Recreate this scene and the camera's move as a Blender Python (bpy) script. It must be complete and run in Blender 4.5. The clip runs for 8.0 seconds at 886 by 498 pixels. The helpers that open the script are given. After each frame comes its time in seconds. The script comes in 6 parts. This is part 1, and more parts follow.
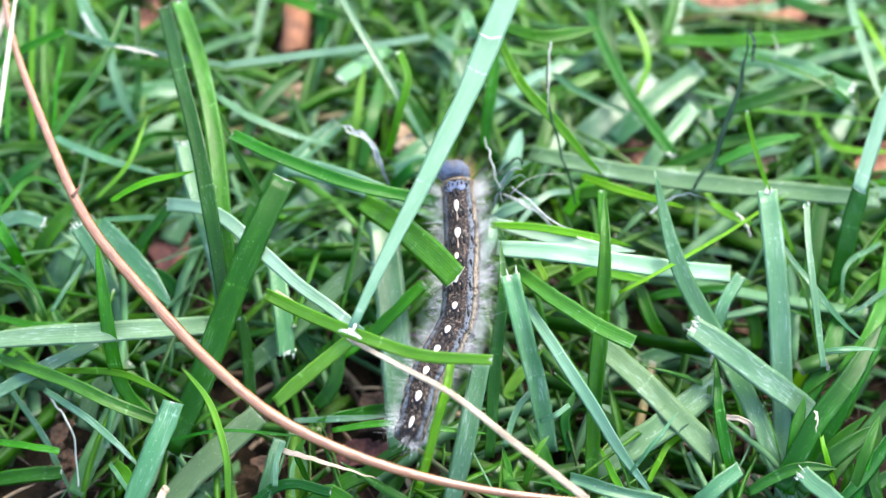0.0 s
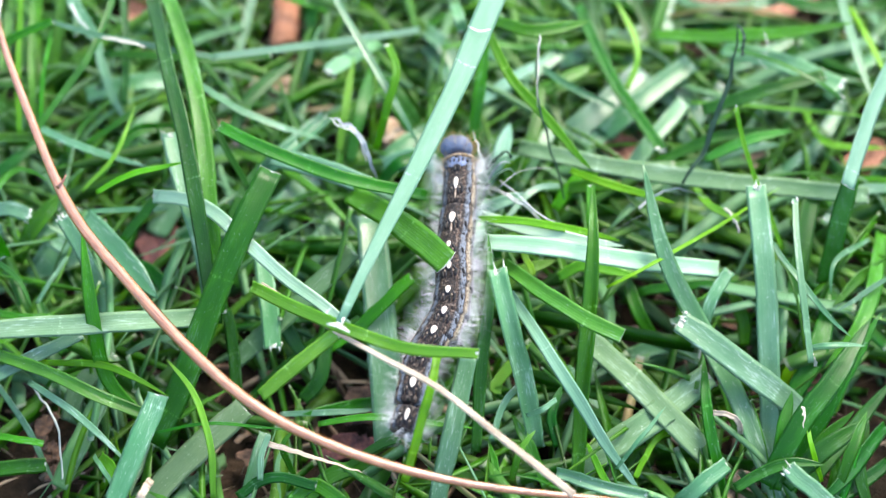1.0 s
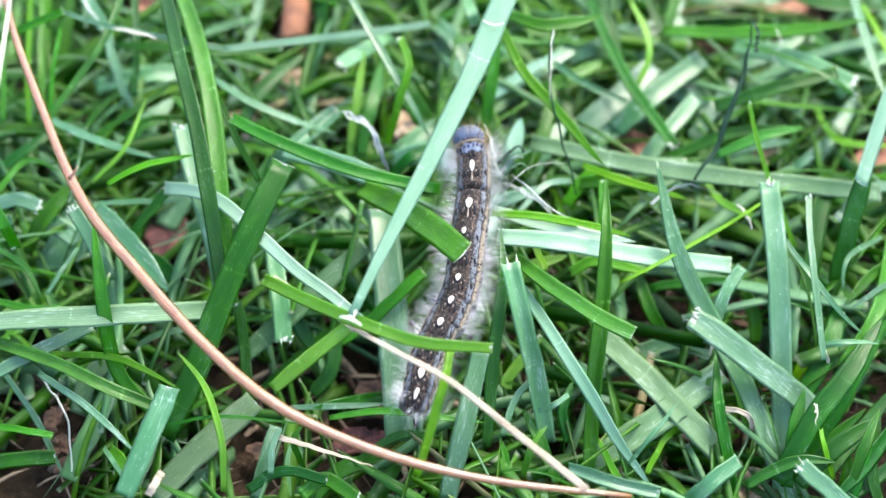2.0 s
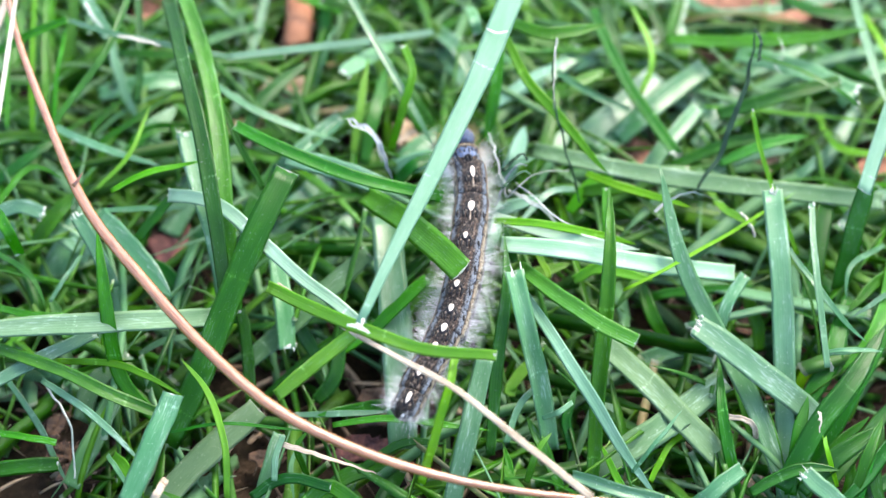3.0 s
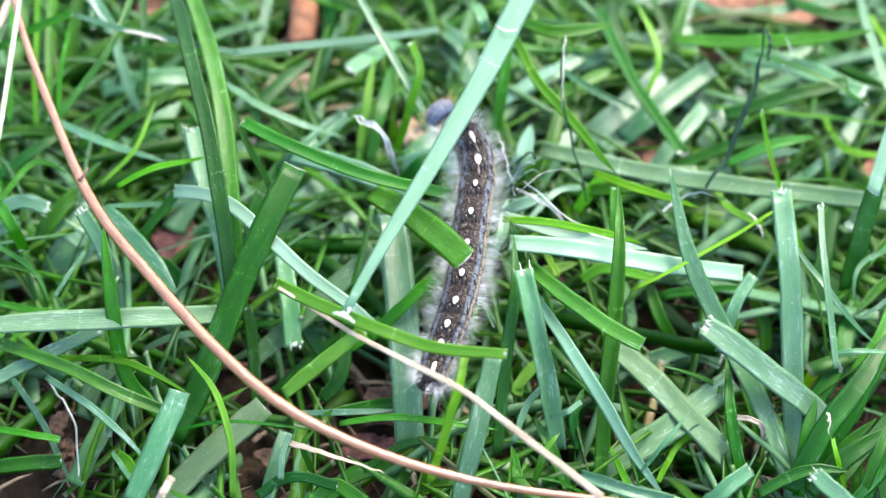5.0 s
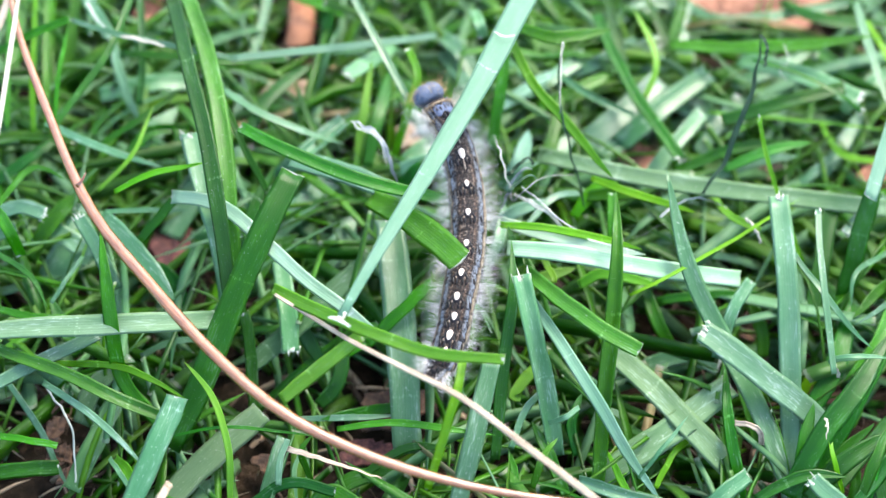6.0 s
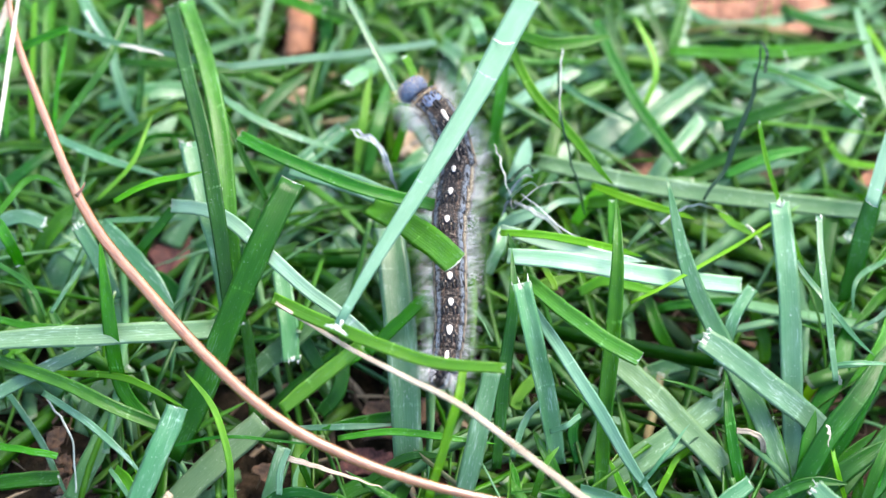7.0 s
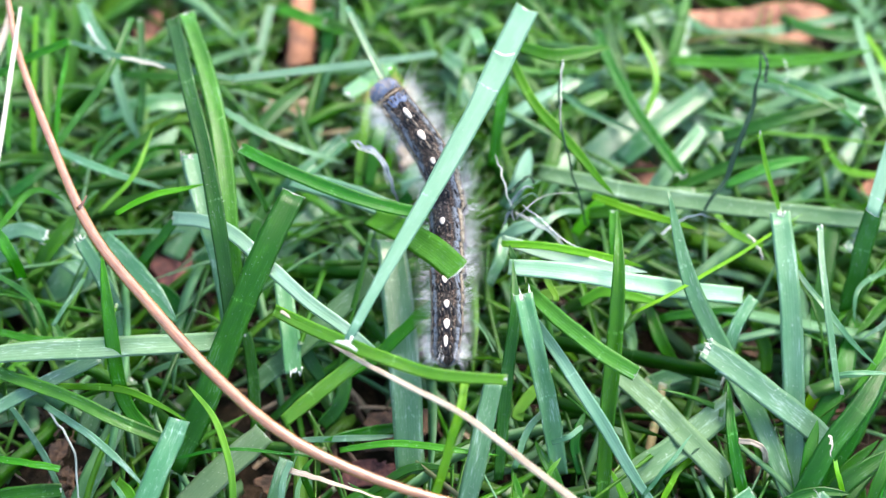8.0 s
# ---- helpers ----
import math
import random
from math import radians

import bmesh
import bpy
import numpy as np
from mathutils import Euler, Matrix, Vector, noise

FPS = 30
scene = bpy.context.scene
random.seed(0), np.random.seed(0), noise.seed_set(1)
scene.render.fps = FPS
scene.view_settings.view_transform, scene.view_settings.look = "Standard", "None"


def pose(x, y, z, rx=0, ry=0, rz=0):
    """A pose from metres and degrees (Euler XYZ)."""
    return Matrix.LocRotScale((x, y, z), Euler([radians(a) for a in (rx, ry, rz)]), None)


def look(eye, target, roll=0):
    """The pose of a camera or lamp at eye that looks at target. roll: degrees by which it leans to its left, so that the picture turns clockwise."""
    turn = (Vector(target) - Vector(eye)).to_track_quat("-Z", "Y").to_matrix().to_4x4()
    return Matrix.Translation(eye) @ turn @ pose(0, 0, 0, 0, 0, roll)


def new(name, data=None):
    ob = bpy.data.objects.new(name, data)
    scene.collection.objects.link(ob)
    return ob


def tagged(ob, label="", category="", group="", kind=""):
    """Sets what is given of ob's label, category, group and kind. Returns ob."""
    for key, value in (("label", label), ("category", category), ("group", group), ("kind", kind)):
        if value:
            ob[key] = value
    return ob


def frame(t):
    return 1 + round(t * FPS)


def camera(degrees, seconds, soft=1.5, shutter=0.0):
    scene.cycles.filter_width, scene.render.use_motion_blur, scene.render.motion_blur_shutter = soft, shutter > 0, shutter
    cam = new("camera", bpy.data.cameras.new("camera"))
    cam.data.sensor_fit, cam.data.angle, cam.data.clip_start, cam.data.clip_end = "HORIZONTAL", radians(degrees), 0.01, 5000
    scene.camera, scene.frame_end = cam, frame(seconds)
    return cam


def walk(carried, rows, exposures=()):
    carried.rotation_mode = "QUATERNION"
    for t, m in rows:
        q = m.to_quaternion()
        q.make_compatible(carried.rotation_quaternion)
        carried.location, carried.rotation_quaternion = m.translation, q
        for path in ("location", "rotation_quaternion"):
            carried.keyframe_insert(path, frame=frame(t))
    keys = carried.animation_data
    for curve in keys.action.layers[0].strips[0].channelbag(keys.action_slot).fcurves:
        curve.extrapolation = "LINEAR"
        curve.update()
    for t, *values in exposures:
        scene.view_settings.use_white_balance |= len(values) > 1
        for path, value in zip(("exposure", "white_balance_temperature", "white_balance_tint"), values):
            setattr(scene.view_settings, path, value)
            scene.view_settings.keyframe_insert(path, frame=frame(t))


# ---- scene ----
cam = camera(40.0, 8.0, soft=1.4)
PATH = [
    (0.0, (0.000000, -0.098700, 0.171000), (0.000000, -0.000064, 0.030092), 0.000),
    (0.5, (0.000967, -0.098726, 0.170804), (0.000822, 0.000066, 0.030006), -0.018),
    (1.0, (0.000839, -0.098783, 0.170064), (0.001801, -0.000420, 0.028969), 0.773),
    (1.5, (-0.000439, -0.098721, 0.169432), (0.000861, -0.001068, 0.027848), 1.236),
    (3.0, (-0.002325, -0.099197, 0.169219), (-0.000570, -0.000020, 0.028703), 1.663),
    (3.5, (-0.003151, -0.098851, 0.169004), (-0.001874, -0.000062, 0.028210), 1.430),
    (4.0, (-0.004204, -0.099146, 0.168728), (-0.002215, -0.000169, 0.028074), 1.932),
    (5.5, (-0.005402, -0.099078, 0.167971), (-0.001573, 0.000587, 0.027842), 3.063),
    (6.0, (-0.005415, -0.099086, 0.168095), (-0.001477, 0.000918, 0.028211), 3.053),
    (6.5, (-0.005519, -0.098724, 0.168316), (-0.001558, 0.001365, 0.028493), 3.003),
    (7.0, (-0.005257, -0.098314, 0.168181), (-0.001512, 0.002097, 0.028583), 2.712),
    (7.5, (-0.004865, -0.097986, 0.168516), (-0.001552, 0.002717, 0.029118), 2.306),
    (8.0, (-0.005162, -0.097891, 0.168688), (-0.001712, 0.003316, 0.029658), 2.332),
]
walk(cam, [(t, look(eye, target, roll)) for t, eye, target, roll in PATH])
cam.data.dof.use_dof = True
cam.data.dof.focus_distance = 0.170
cam.data.dof.aperture_fstop = 11.5

# ---- light ----
world = bpy.data.worlds.new("world")
scene.world = world
world.use_nodes = True
SUN_UP, SUN_TURN = radians(58), radians(35)
wn = world.node_tree
sky = wn.nodes.new("ShaderNodeTexSky")
sky.sky_type = "NISHITA"
sky.sun_disc = False
sky.sun_elevation, sky.sun_rotation = SUN_UP, SUN_TURN
sky.air_density, sky.dust_density, sky.ozone_density = 1.0, 2.0, 1.0
wn.nodes["Background"].inputs["Strength"].default_value = 0.15
wn.links.new(sky.outputs[0], wn.nodes["Background"].inputs["Color"])

sun_data = bpy.data.lights.new("sun", "SUN")
sun_data.energy, sun_data.angle, sun_data.color = 1.32, radians(22), (1.0, 0.92, 0.78)
sun = new("sun", sun_data)
sun_way = Vector((math.sin(SUN_TURN) * math.cos(SUN_UP), math.cos(SUN_TURN) * math.cos(SUN_UP), math.sin(SUN_UP)))
sun.matrix_world = look(sun_way * 3, (0, 0, 0))
scene.view_settings.exposure = 2.20

# ---- materials ----
MM = 0.001


class Nodes:
    """A short way to write node materials."""

    def __init__(self, name):
        self.mat = bpy.data.materials.new(name)
        self.mat.use_nodes = True
        self.tree = self.mat.node_tree
        self.bsdf = self.tree.nodes["Principled BSDF"]
        self.out = self.tree.nodes["Material Output"]

    def add(self, kind, ins=(), **props):
        n = self.tree.nodes.new("ShaderNode" + kind)
        if "operation" in props:
            n.operation = props["operation"]
        if "data_type" in props:
            n.data_type, n.blend_type = props["data_type"], props["blend_type"]
        if "noise_dimensions" in props:
            n.noise_dimensions = props["noise_dimensions"]
        for k, v in dict(ins).items():
            self.put(n.inputs[k], v)
        return n

    def put(self, socket, v):
        if isinstance(v, bpy.types.NodeSocket):
            self.tree.links.new(v, socket)
        elif isinstance(v, bpy.types.Node):
            self.tree.links.new(v.outputs[0], socket)
        else:
            socket.default_value = v

    def math(self, op, a, b=0.0, c=0.0):
        return self.add("Math", {0: a, 1: b, 2: c}, operation=op).outputs[0]

    def mix(self, f, a, b, how="MIX"):
        n = self.add("Mix", {"Factor": f}, data_type="RGBA", blend_type=how)
        self.put(n.inputs[6], a)
        self.put(n.inputs[7], b)
        return n.outputs[2]

    def ramp(self, f, stops, mode="LINEAR"):
        n = self.add("ValToRGB", {0: f})
        n.color_ramp.interpolation = mode
        els = n.color_ramp.elements
        while len(els) < len(stops):
            els.new(0.5)
        for e, (p, c) in zip(els, stops):
            e.position = p
            e.color = c if len(c) == 4 else (*c, 1)
        return n.outputs[0]

    def noise(self, vec, scale, detail=3.0, rough=0.55, dim="3D"):
        return self.add("TexNoise", {"Vector": vec, "Scale": scale, "Detail": detail, "Roughness": rough}, noise_dimensions=dim).outputs[0]

    def bump(self, height, strength, dist):
        return self.add("Bump", {"Height": height, "Strength": strength, "Distance": dist}).outputs[0]


def grass_material(name, dark, light, rough, fleck, sheen=0.5, island=False, thin=0.42):
    """Leaf with fine lengthwise veins, creases and scuffs; UV holds millimetres across and along the blade."""
    m = Nodes(name)
    sep = m.add("SeparateXYZ", {0: m.add("UVMap").outputs[0]})
    u, v = sep.outputs[0], sep.outputs[1]
    rnd = m.add("NewGeometry").outputs["Random Per Island"] if island else m.add("ObjectInfo").outputs["Random"]
    shift = m.math("MULTIPLY", rnd, 517.0)

    def along(across, length, detail=3.0):
        vec = m.add("CombineXYZ", {0: m.math("MULTIPLY", u, across), 1: m.math("MULTIPLY_ADD", v, length, shift), 2: shift})
        return m.noise(vec.outputs[0], 1.0, detail, 0.6)

    def spread(k, low, high):
        return m.math("MULTIPLY_ADD", m.math("FRACT", m.math("MULTIPLY", rnd, k)), high - low, low)

    veins = along(9.0, 0.06, 2.0)
    broad = along(0.5, 0.12, 4.0)
    patch = along(1.1, 0.45, 4.0)
    grain = along(4.2, 1.9, 4.0)
    streak = along(5.0, 0.5, 3.0)
    fine = m.math("SINE", m.math("MULTIPLY", u, 17.0))
    f = m.math("ADD", m.math("MULTIPLY", veins, 0.26), m.math("ADD", m.math("MULTIPLY", broad, 0.85), m.math("MULTIPLY", patch, 0.35)))
    f = m.math("ADD", m.math("ADD", f, -0.36), m.math("MULTIPLY_ADD", rnd, 0.4, -0.2))
    f = m.math("MULTIPLY_ADD", m.math("ADD", f, -0.5), 1.5, 0.5)
    col = m.mix(f, (*dark, 1), (*light, 1))
    if island:
        pale = m.math("GREATER_THAN", m.math("FRACT", m.math("MULTIPLY", rnd, 29.0)), 0.70)
        col = m.mix(m.math("MULTIPLY", pale, 0.8), col, m.mix(broad, (0.05, 0.19, 0.07, 1), (0.23, 0.41, 0.23, 1)))
        gone = m.math("GREATER_THAN", m.math("FRACT", m.math("MULTIPLY", rnd, 53.0)), 0.994)
        col = m.mix(m.math("MULTIPLY", gone, 0.85), col, m.mix(broad, (0.30, 0.20, 0.09, 1), (0.55, 0.44, 0.26, 1)))
        # dry pale end where the mower cut, ragged
        col = m.mix(m.math("MULTIPLY", m.math("GREATER_THAN", m.math("MULTIPLY_ADD", streak, 1.6, v), 0.25), 0.75), col, (0.42, 0.48, 0.34, 1))
    vein = m.math("MULTIPLY", m.math("MULTIPLY_ADD", fine, 0.5, 0.5), m.math("MULTIPLY", veins, 0.16))
    col = m.mix(vein, col, (*[c * 0.6 for c in dark], 1))
    # pale creases where the blade was bent
    place = m.math("ADD", m.math("MULTIPLY", v, 0.047), m.math("ADD", m.math("MULTIPLY", rnd, 3.0), m.math("MULTIPLY", patch, 0.05)))
    crease = m.math("LESS_THAN", m.math("ABSOLUTE", m.math("ADD", m.math("FRACT", place), -0.5)), m.math("MULTIPLY_ADD", grain, 0.035, -0.009))
    col = m.mix(m.math("MULTIPLY", crease, m.math("MULTIPLY", m.ramp(streak, [(0.44, (0.0, 0.0, 0.0)), (0.58, (0.6, 0.6, 0.6))]), m.ramp(broad, [(0.42, (0.1, 0.1, 0.1)), (0.56, (1, 1, 1))]))), col, (*[min(1, c * 1.5 + 0.16) for c in light], 1))
    # scuffs and flecks left by the mower
    scuff = m.ramp(m.math("ADD", m.math("MULTIPLY", streak, 0.6), m.math("MULTIPLY", broad, 0.4)), [(0.56, (0, 0, 0)), (0.64, (1, 1, 1))])
    col = m.mix(m.math("MULTIPLY", scuff, fleck), col, (0.50, 0.64, 0.55, 1))
    tiny = m.ramp(grain, [(0.655, (0, 0, 0)), (0.70, (1, 1, 1))])
    col = m.mix(m.math("MULTIPLY", tiny, min(1.0, fleck * 1.2 + 0.15)), col, (0.62, 0.67, 0.58, 1))
    hue = m.add("HueSaturation", {"Hue": spread(7.3, 0.484, 0.510), "Saturation": spread(13.7, 0.94, 1.12), "Value": spread(3.1, 0.80, 1.24), "Color": col})
    col = hue.outputs[0]
    relief = m.math("ADD", m.math("MULTIPLY", fine, 0.12), m.math("ADD", m.math("MULTIPLY", veins, 0.8), m.math("MULTIPLY", patch, 0.9)))
    nrm = m.bump(relief, 0.30, 0.00014)
    m.put(m.bsdf.inputs["Base Color"], col)
    m.put(m.bsdf.inputs["Roughness"], m.math("MULTIPLY_ADD", patch, 0.30, rough - 0.13))
    m.put(m.bsdf.inputs["Specular IOR Level"], sheen)
    m.put(m.bsdf.inputs["Normal"], nrm)
    back = m.add("BsdfTranslucent", {"Color": m.mix(0.6, col, (*[min(1, c * 1.5) for c in light], 1)), "Normal": nrm})
    mixed = m.add("MixShader", {0: thin, 1: m.bsdf.outputs[0], 2: back.outputs[0]})
    m.put(m.out.inputs["Surface"], mixed.outputs[0])
    return m.mat


def fibre_material(name, a, b, rough=0.5, scale=1.0, sheen=0.4, coat=0.0):
    """Dry stalks and leaves: streaks along the piece, darker specks."""
    m = Nodes(name)
    uv = m.add("UVMap")
    sep = m.add("SeparateXYZ", {0: uv.outputs[0]})
    rnd = m.math("MULTIPLY", m.add("ObjectInfo").outputs["Random"], 311.0)
    vec = m.add("CombineXYZ", {0: m.math("MULTIPLY", sep.outputs[0], 3.2 * scale), 1: m.math("MULTIPLY_ADD", sep.outputs[1], 0.09, rnd), 2: rnd})
    streak = m.noise(vec.outputs[0], 1.5, 4.0, 0.65)
    vec2 = m.add("CombineXYZ", {0: sep.outputs[0], 1: m.math("MULTIPLY_ADD", sep.outputs[1], 0.35, rnd), 2: rnd})
    blot = m.noise(vec2.outputs[0], 0.8, 4.0, 0.6)
    col = m.mix(m.ramp(m.math("ADD", m.math("MULTIPLY", streak, 0.6), m.math("MULTIPLY", blot, 0.4)), [(0.34, (0, 0, 0)), (0.66, (1, 1, 1))]), (*a, 1), (*b, 1))
    m.put(m.bsdf.inputs["Base Color"], col)
    m.put(m.bsdf.inputs["Roughness"], m.math("MULTIPLY_ADD", blot, 0.3, rough - 0.15))
    m.put(m.bsdf.inputs["Specular IOR Level"], sheen)
    m.put(m.bsdf.inputs["Normal"], m.bump(streak, 0.6, 0.0002))
    m.put(m.bsdf.inputs["Coat Weight"], coat)
    m.put(m.bsdf.inputs["Coat Roughness"], 0.14)
    return m.mat


GRASS = {
    "g": grass_material("leaf_green", (0.014, 0.11, 0.003), (0.08, 0.34, 0.014), 0.36, 0.20, sheen=0.4),
    "d": grass_material("leaf_deep_green", (0.007, 0.084, 0.003), (0.030, 0.22, 0.009), 0.36, 0.12, sheen=0.4),
    "l": grass_material("leaf_fresh_green", (0.075, 0.28, 0.006), (0.23, 0.52, 0.026), 0.38, 0.12, sheen=0.4, thin=0.48),
    # b: base colour lifted to a pale blue-green that carries the sky's sheen
    "b": grass_material("leaf_waxy_sky_sheen", (0.055, 0.19, 0.068), (0.185, 0.36, 0.19), 0.33, 0.55, sheen=0.7, thin=0.28),
    "m": grass_material("leaf_dull_green", (0.065, 0.16, 0.06), (0.20, 0.31, 0.17), 0.6, 0.38, sheen=0.25, thin=0.28),
    # w: the blades' white shine is painted into these near-white base colours
    "w": grass_material("leaf_painted_sheen_pale", (0.26, 0.45, 0.27), (0.56, 0.72, 0.56), 0.36, 0.35, sheen=0.6, thin=0.25),
    "p": grass_material("leaf_bleached_green", (0.14, 0.30, 0.185), (0.26, 0.43, 0.31), 0.5, 0.10, sheen=0.3, thin=0.28),
}
LAWN = grass_material("leaf_lawn", (0.014, 0.10, 0.004), (0.115, 0.33, 0.022), 0.38, 0.12, sheen=0.4, island=True)
STRAW = fibre_material("dry_straw", (0.23, 0.155, 0.095), (0.63, 0.52, 0.38))
BLEACHED = fibre_material("bleached_leaf", (0.28, 0.27, 0.19), (0.60, 0.57, 0.46), sheen=0.5)
NEEDLE = fibre_material("pine_needle", (0.15, 0.048, 0.014), (0.40, 0.165, 0.062), 0.22, sheen=0.9, coat=0.8)
WITHERED = fibre_material("withered_grey", (0.07, 0.09, 0.085), (0.55, 0.58, 0.56), 0.5)
SHRIVELLED = fibre_material("shrivelled_dark", (0.005, 0.013, 0.007), (0.05, 0.11, 0.06), 0.6, sheen=0.15)
SHRED = fibre_material("dry_shred", (0.16, 0.20, 0.15), (0.66, 0.68, 0.60), 0.5, 1.6)
FRAY = fibre_material("torn_fibre", (0.34, 0.40, 0.27), (0.74, 0.75, 0.66), 0.55)
BARK = fibre_material("bark", (0.22, 0.08, 0.035), (0.42, 0.20, 0.11), 0.8, 0.6)


def soil_material():
    m = Nodes("soil")
    p = m.add("TexCoord").outputs["Object"]
    a = m.noise(p, 90, 6, 0.65)
    b = m.noise(p, 420, 6, 0.7)
    col = m.ramp(m.math("ADD", m.math("MULTIPLY", a, 0.5), m.math("MULTIPLY", b, 0.5)),
                 [(0.3, (0.010, 0.008, 0.005)), (0.5, (0.026, 0.019, 0.012)), (0.6, (0.065, 0.043, 0.027)), (0.75, (0.17, 0.11, 0.07))])
    flat = m.add("VectorMath", {0: p}, operation="LENGTH")
    turf = m.ramp(m.noise(p, 30, 6, 0.7), [(0.3, (0.012, 0.04, 0.006)), (0.7, (0.05, 0.14, 0.02))])
    edge = m.ramp(m.math("ADD", flat.outputs["Value"], m.math("MULTIPLY_ADD", m.noise(p, 30, 4, 0.6), 0.10, -0.05)), [(0.18, (0, 0, 0)), (0.26, (1, 1, 1))])
    m.put(m.bsdf.inputs["Base Color"], m.mix(edge, col, turf))
    m.put(m.bsdf.inputs["Roughness"], 0.95)
    m.put(m.bsdf.inputs["Specular IOR Level"], 0.1)
    m.put(m.bsdf.inputs["Normal"], m.bump(b, 0.9, 0.002))
    return m.mat


def thatch_material():
    m = Nodes("thatch")
    rnd = m.add("NewGeometry").outputs["Random Per Island"]
    n = m.noise(m.add("TexCoord").outputs["Object"], 700, 4, 0.6)
    col = m.ramp(m.math("ADD", m.math("MULTIPLY", rnd, 0.8), m.math("MULTIPLY", n, 0.3)), [(0.1, (0.03, 0.018, 0.010)), (0.6, (0.14, 0.085, 0.045)), (1.0, (0.42, 0.33, 0.22))])
    m.put(m.bsdf.inputs["Base Color"], col)
    m.put(m.bsdf.inputs["Roughness"], 0.75)
    return m.mat


def dead_leaf_material(name, a, b):
    m = Nodes(name)
    p = m.add("TexCoord").outputs["Object"]
    n1 = m.noise(p, 160, 5, 0.6)
    n2 = m.noise(p, 900, 4, 0.7)
    col = m.mix(m.ramp(m.math("ADD", m.math("MULTIPLY", n1, 0.6), m.math("MULTIPLY", n2, 0.4)), [(0.42, (0, 0, 0)), (0.58, (1, 1, 1))]), (*a, 1), (*b, 1))
    m.put(m.bsdf.inputs["Base Color"], col)
    m.put(m.bsdf.inputs["Roughness"], 0.8)
    m.put(m.bsdf.inputs["Normal"], m.bump(n2, 0.8, 0.0006))
    return m.mat


SOIL = soil_material()
THATCH = thatch_material()
RUST = dead_leaf_material("rusty_dead_leaf", (0.09, 0.032, 0.014), (0.42, 0.20, 0.12))
TAN = dead_leaf_material("tan_dead_leaf", (0.24, 0.16, 0.09), (0.52, 0.40, 0.26))
BROWN = dead_leaf_material("brown_dead_leaf", (0.03, 0.016, 0.009), (0.15, 0.08, 0.042))
MAROON = dead_leaf_material("dark_dead_leaf", (0.04, 0.012, 0.012), (0.17, 0.06, 0.045))


# ---- builders ----
def mesh_object(name, verts, faces, material, parent=None, label="", uvs=None, smooth=True):
    """One mesh object; verts in metres."""
    me = bpy.data.meshes.new(name)
    me.from_pydata([tuple(v) for v in verts], [], faces)
    if uvs is not None:
        layer = me.uv_layers.new(name="UVMap")
        idx = np.empty(len(me.loops), dtype=np.int32)
        me.loops.foreach_get("vertex_index", idx)
        layer.data.foreach_set("uv", np.asarray(uvs, dtype=np.float32)[idx].ravel())
    me.materials.append(material)
    me.polygons.foreach_set("use_smooth", [smooth] * len(me.polygons))
    me.update()
    ob = new(name, me)
    if parent is not None:
        ob.parent = parent
    if label:
        tagged(ob, label)
    return ob


def spline(points, n):
    """n + 1 places on a smooth curve through the points, evenly spread."""
    p = [np.array(q, float) for q in points]
    p = [2 * p[0] - p[1]] + p + [2 * p[-1] - p[-2]]
    out = []
    for i in range(1, len(p) - 2):
        for k in range(12):
            t = k / 12
            a, b, c, d = p[i - 1], p[i], p[i + 1], p[i + 2]
            out.append(0.5 * (2 * b + (c - a) * t + (2 * a - 5 * b + 4 * c - d) * t * t + (3 * b - a - 3 * c + d) * t ** 3))
    out.append(p[-2])
    out = np.array(out)
    run = np.concatenate([[0], np.cumsum(np.linalg.norm(np.diff(out, axis=0), axis=1))])
    want = np.linspace(0, run[-1], n + 1)
    return np.stack([np.interp(want, run, out[:, k]) for k in range(3)], 1), run[-1]


def ring_sweep(line, widths, section, face=(0, -0.45, 0.89), twist=(0, 0)):
    """Sweeps a closed section (across, up) along a line in millimetres; gives verts, faces and UV."""
    n, k = len(line), len(section)
    tan = np.gradient(line, axis=0)
    tan /= np.linalg.norm(tan, axis=1)[:, None]
    verts, uvs, faces = [], [], []
    face = np.array(face, float)
    run = np.concatenate([[0], np.cumsum(np.linalg.norm(np.diff(line, axis=0), axis=1))])
    for i in range(n):
        t = tan[i]
        s = np.cross(t, face)
        s /= max(np.linalg.norm(s), 1e-6)
        u = np.cross(s, t)
        a = radians(twist[0] + (twist[1] - twist[0]) * i / (n - 1))
        s, u = s * math.cos(a) + u * math.sin(a), u * math.cos(a) - s * math.sin(a)
        for across, up in section:
            verts.append((line[i] + s * across * widths[i] + u * up * widths[i]) * MM)
            uvs.append((across * widths[i], run[i]))
    for i in range(n - 1):
        for j in range(k):
            a, b = i * k + j, i * k + (j + 1) % k
            faces.append((a, b, b + k, a + k))
    faces.append(tuple(range(k - 1, -1, -1)))
    faces.append(tuple(range((n - 1) * k, n * k)))
    return verts, faces, uvs


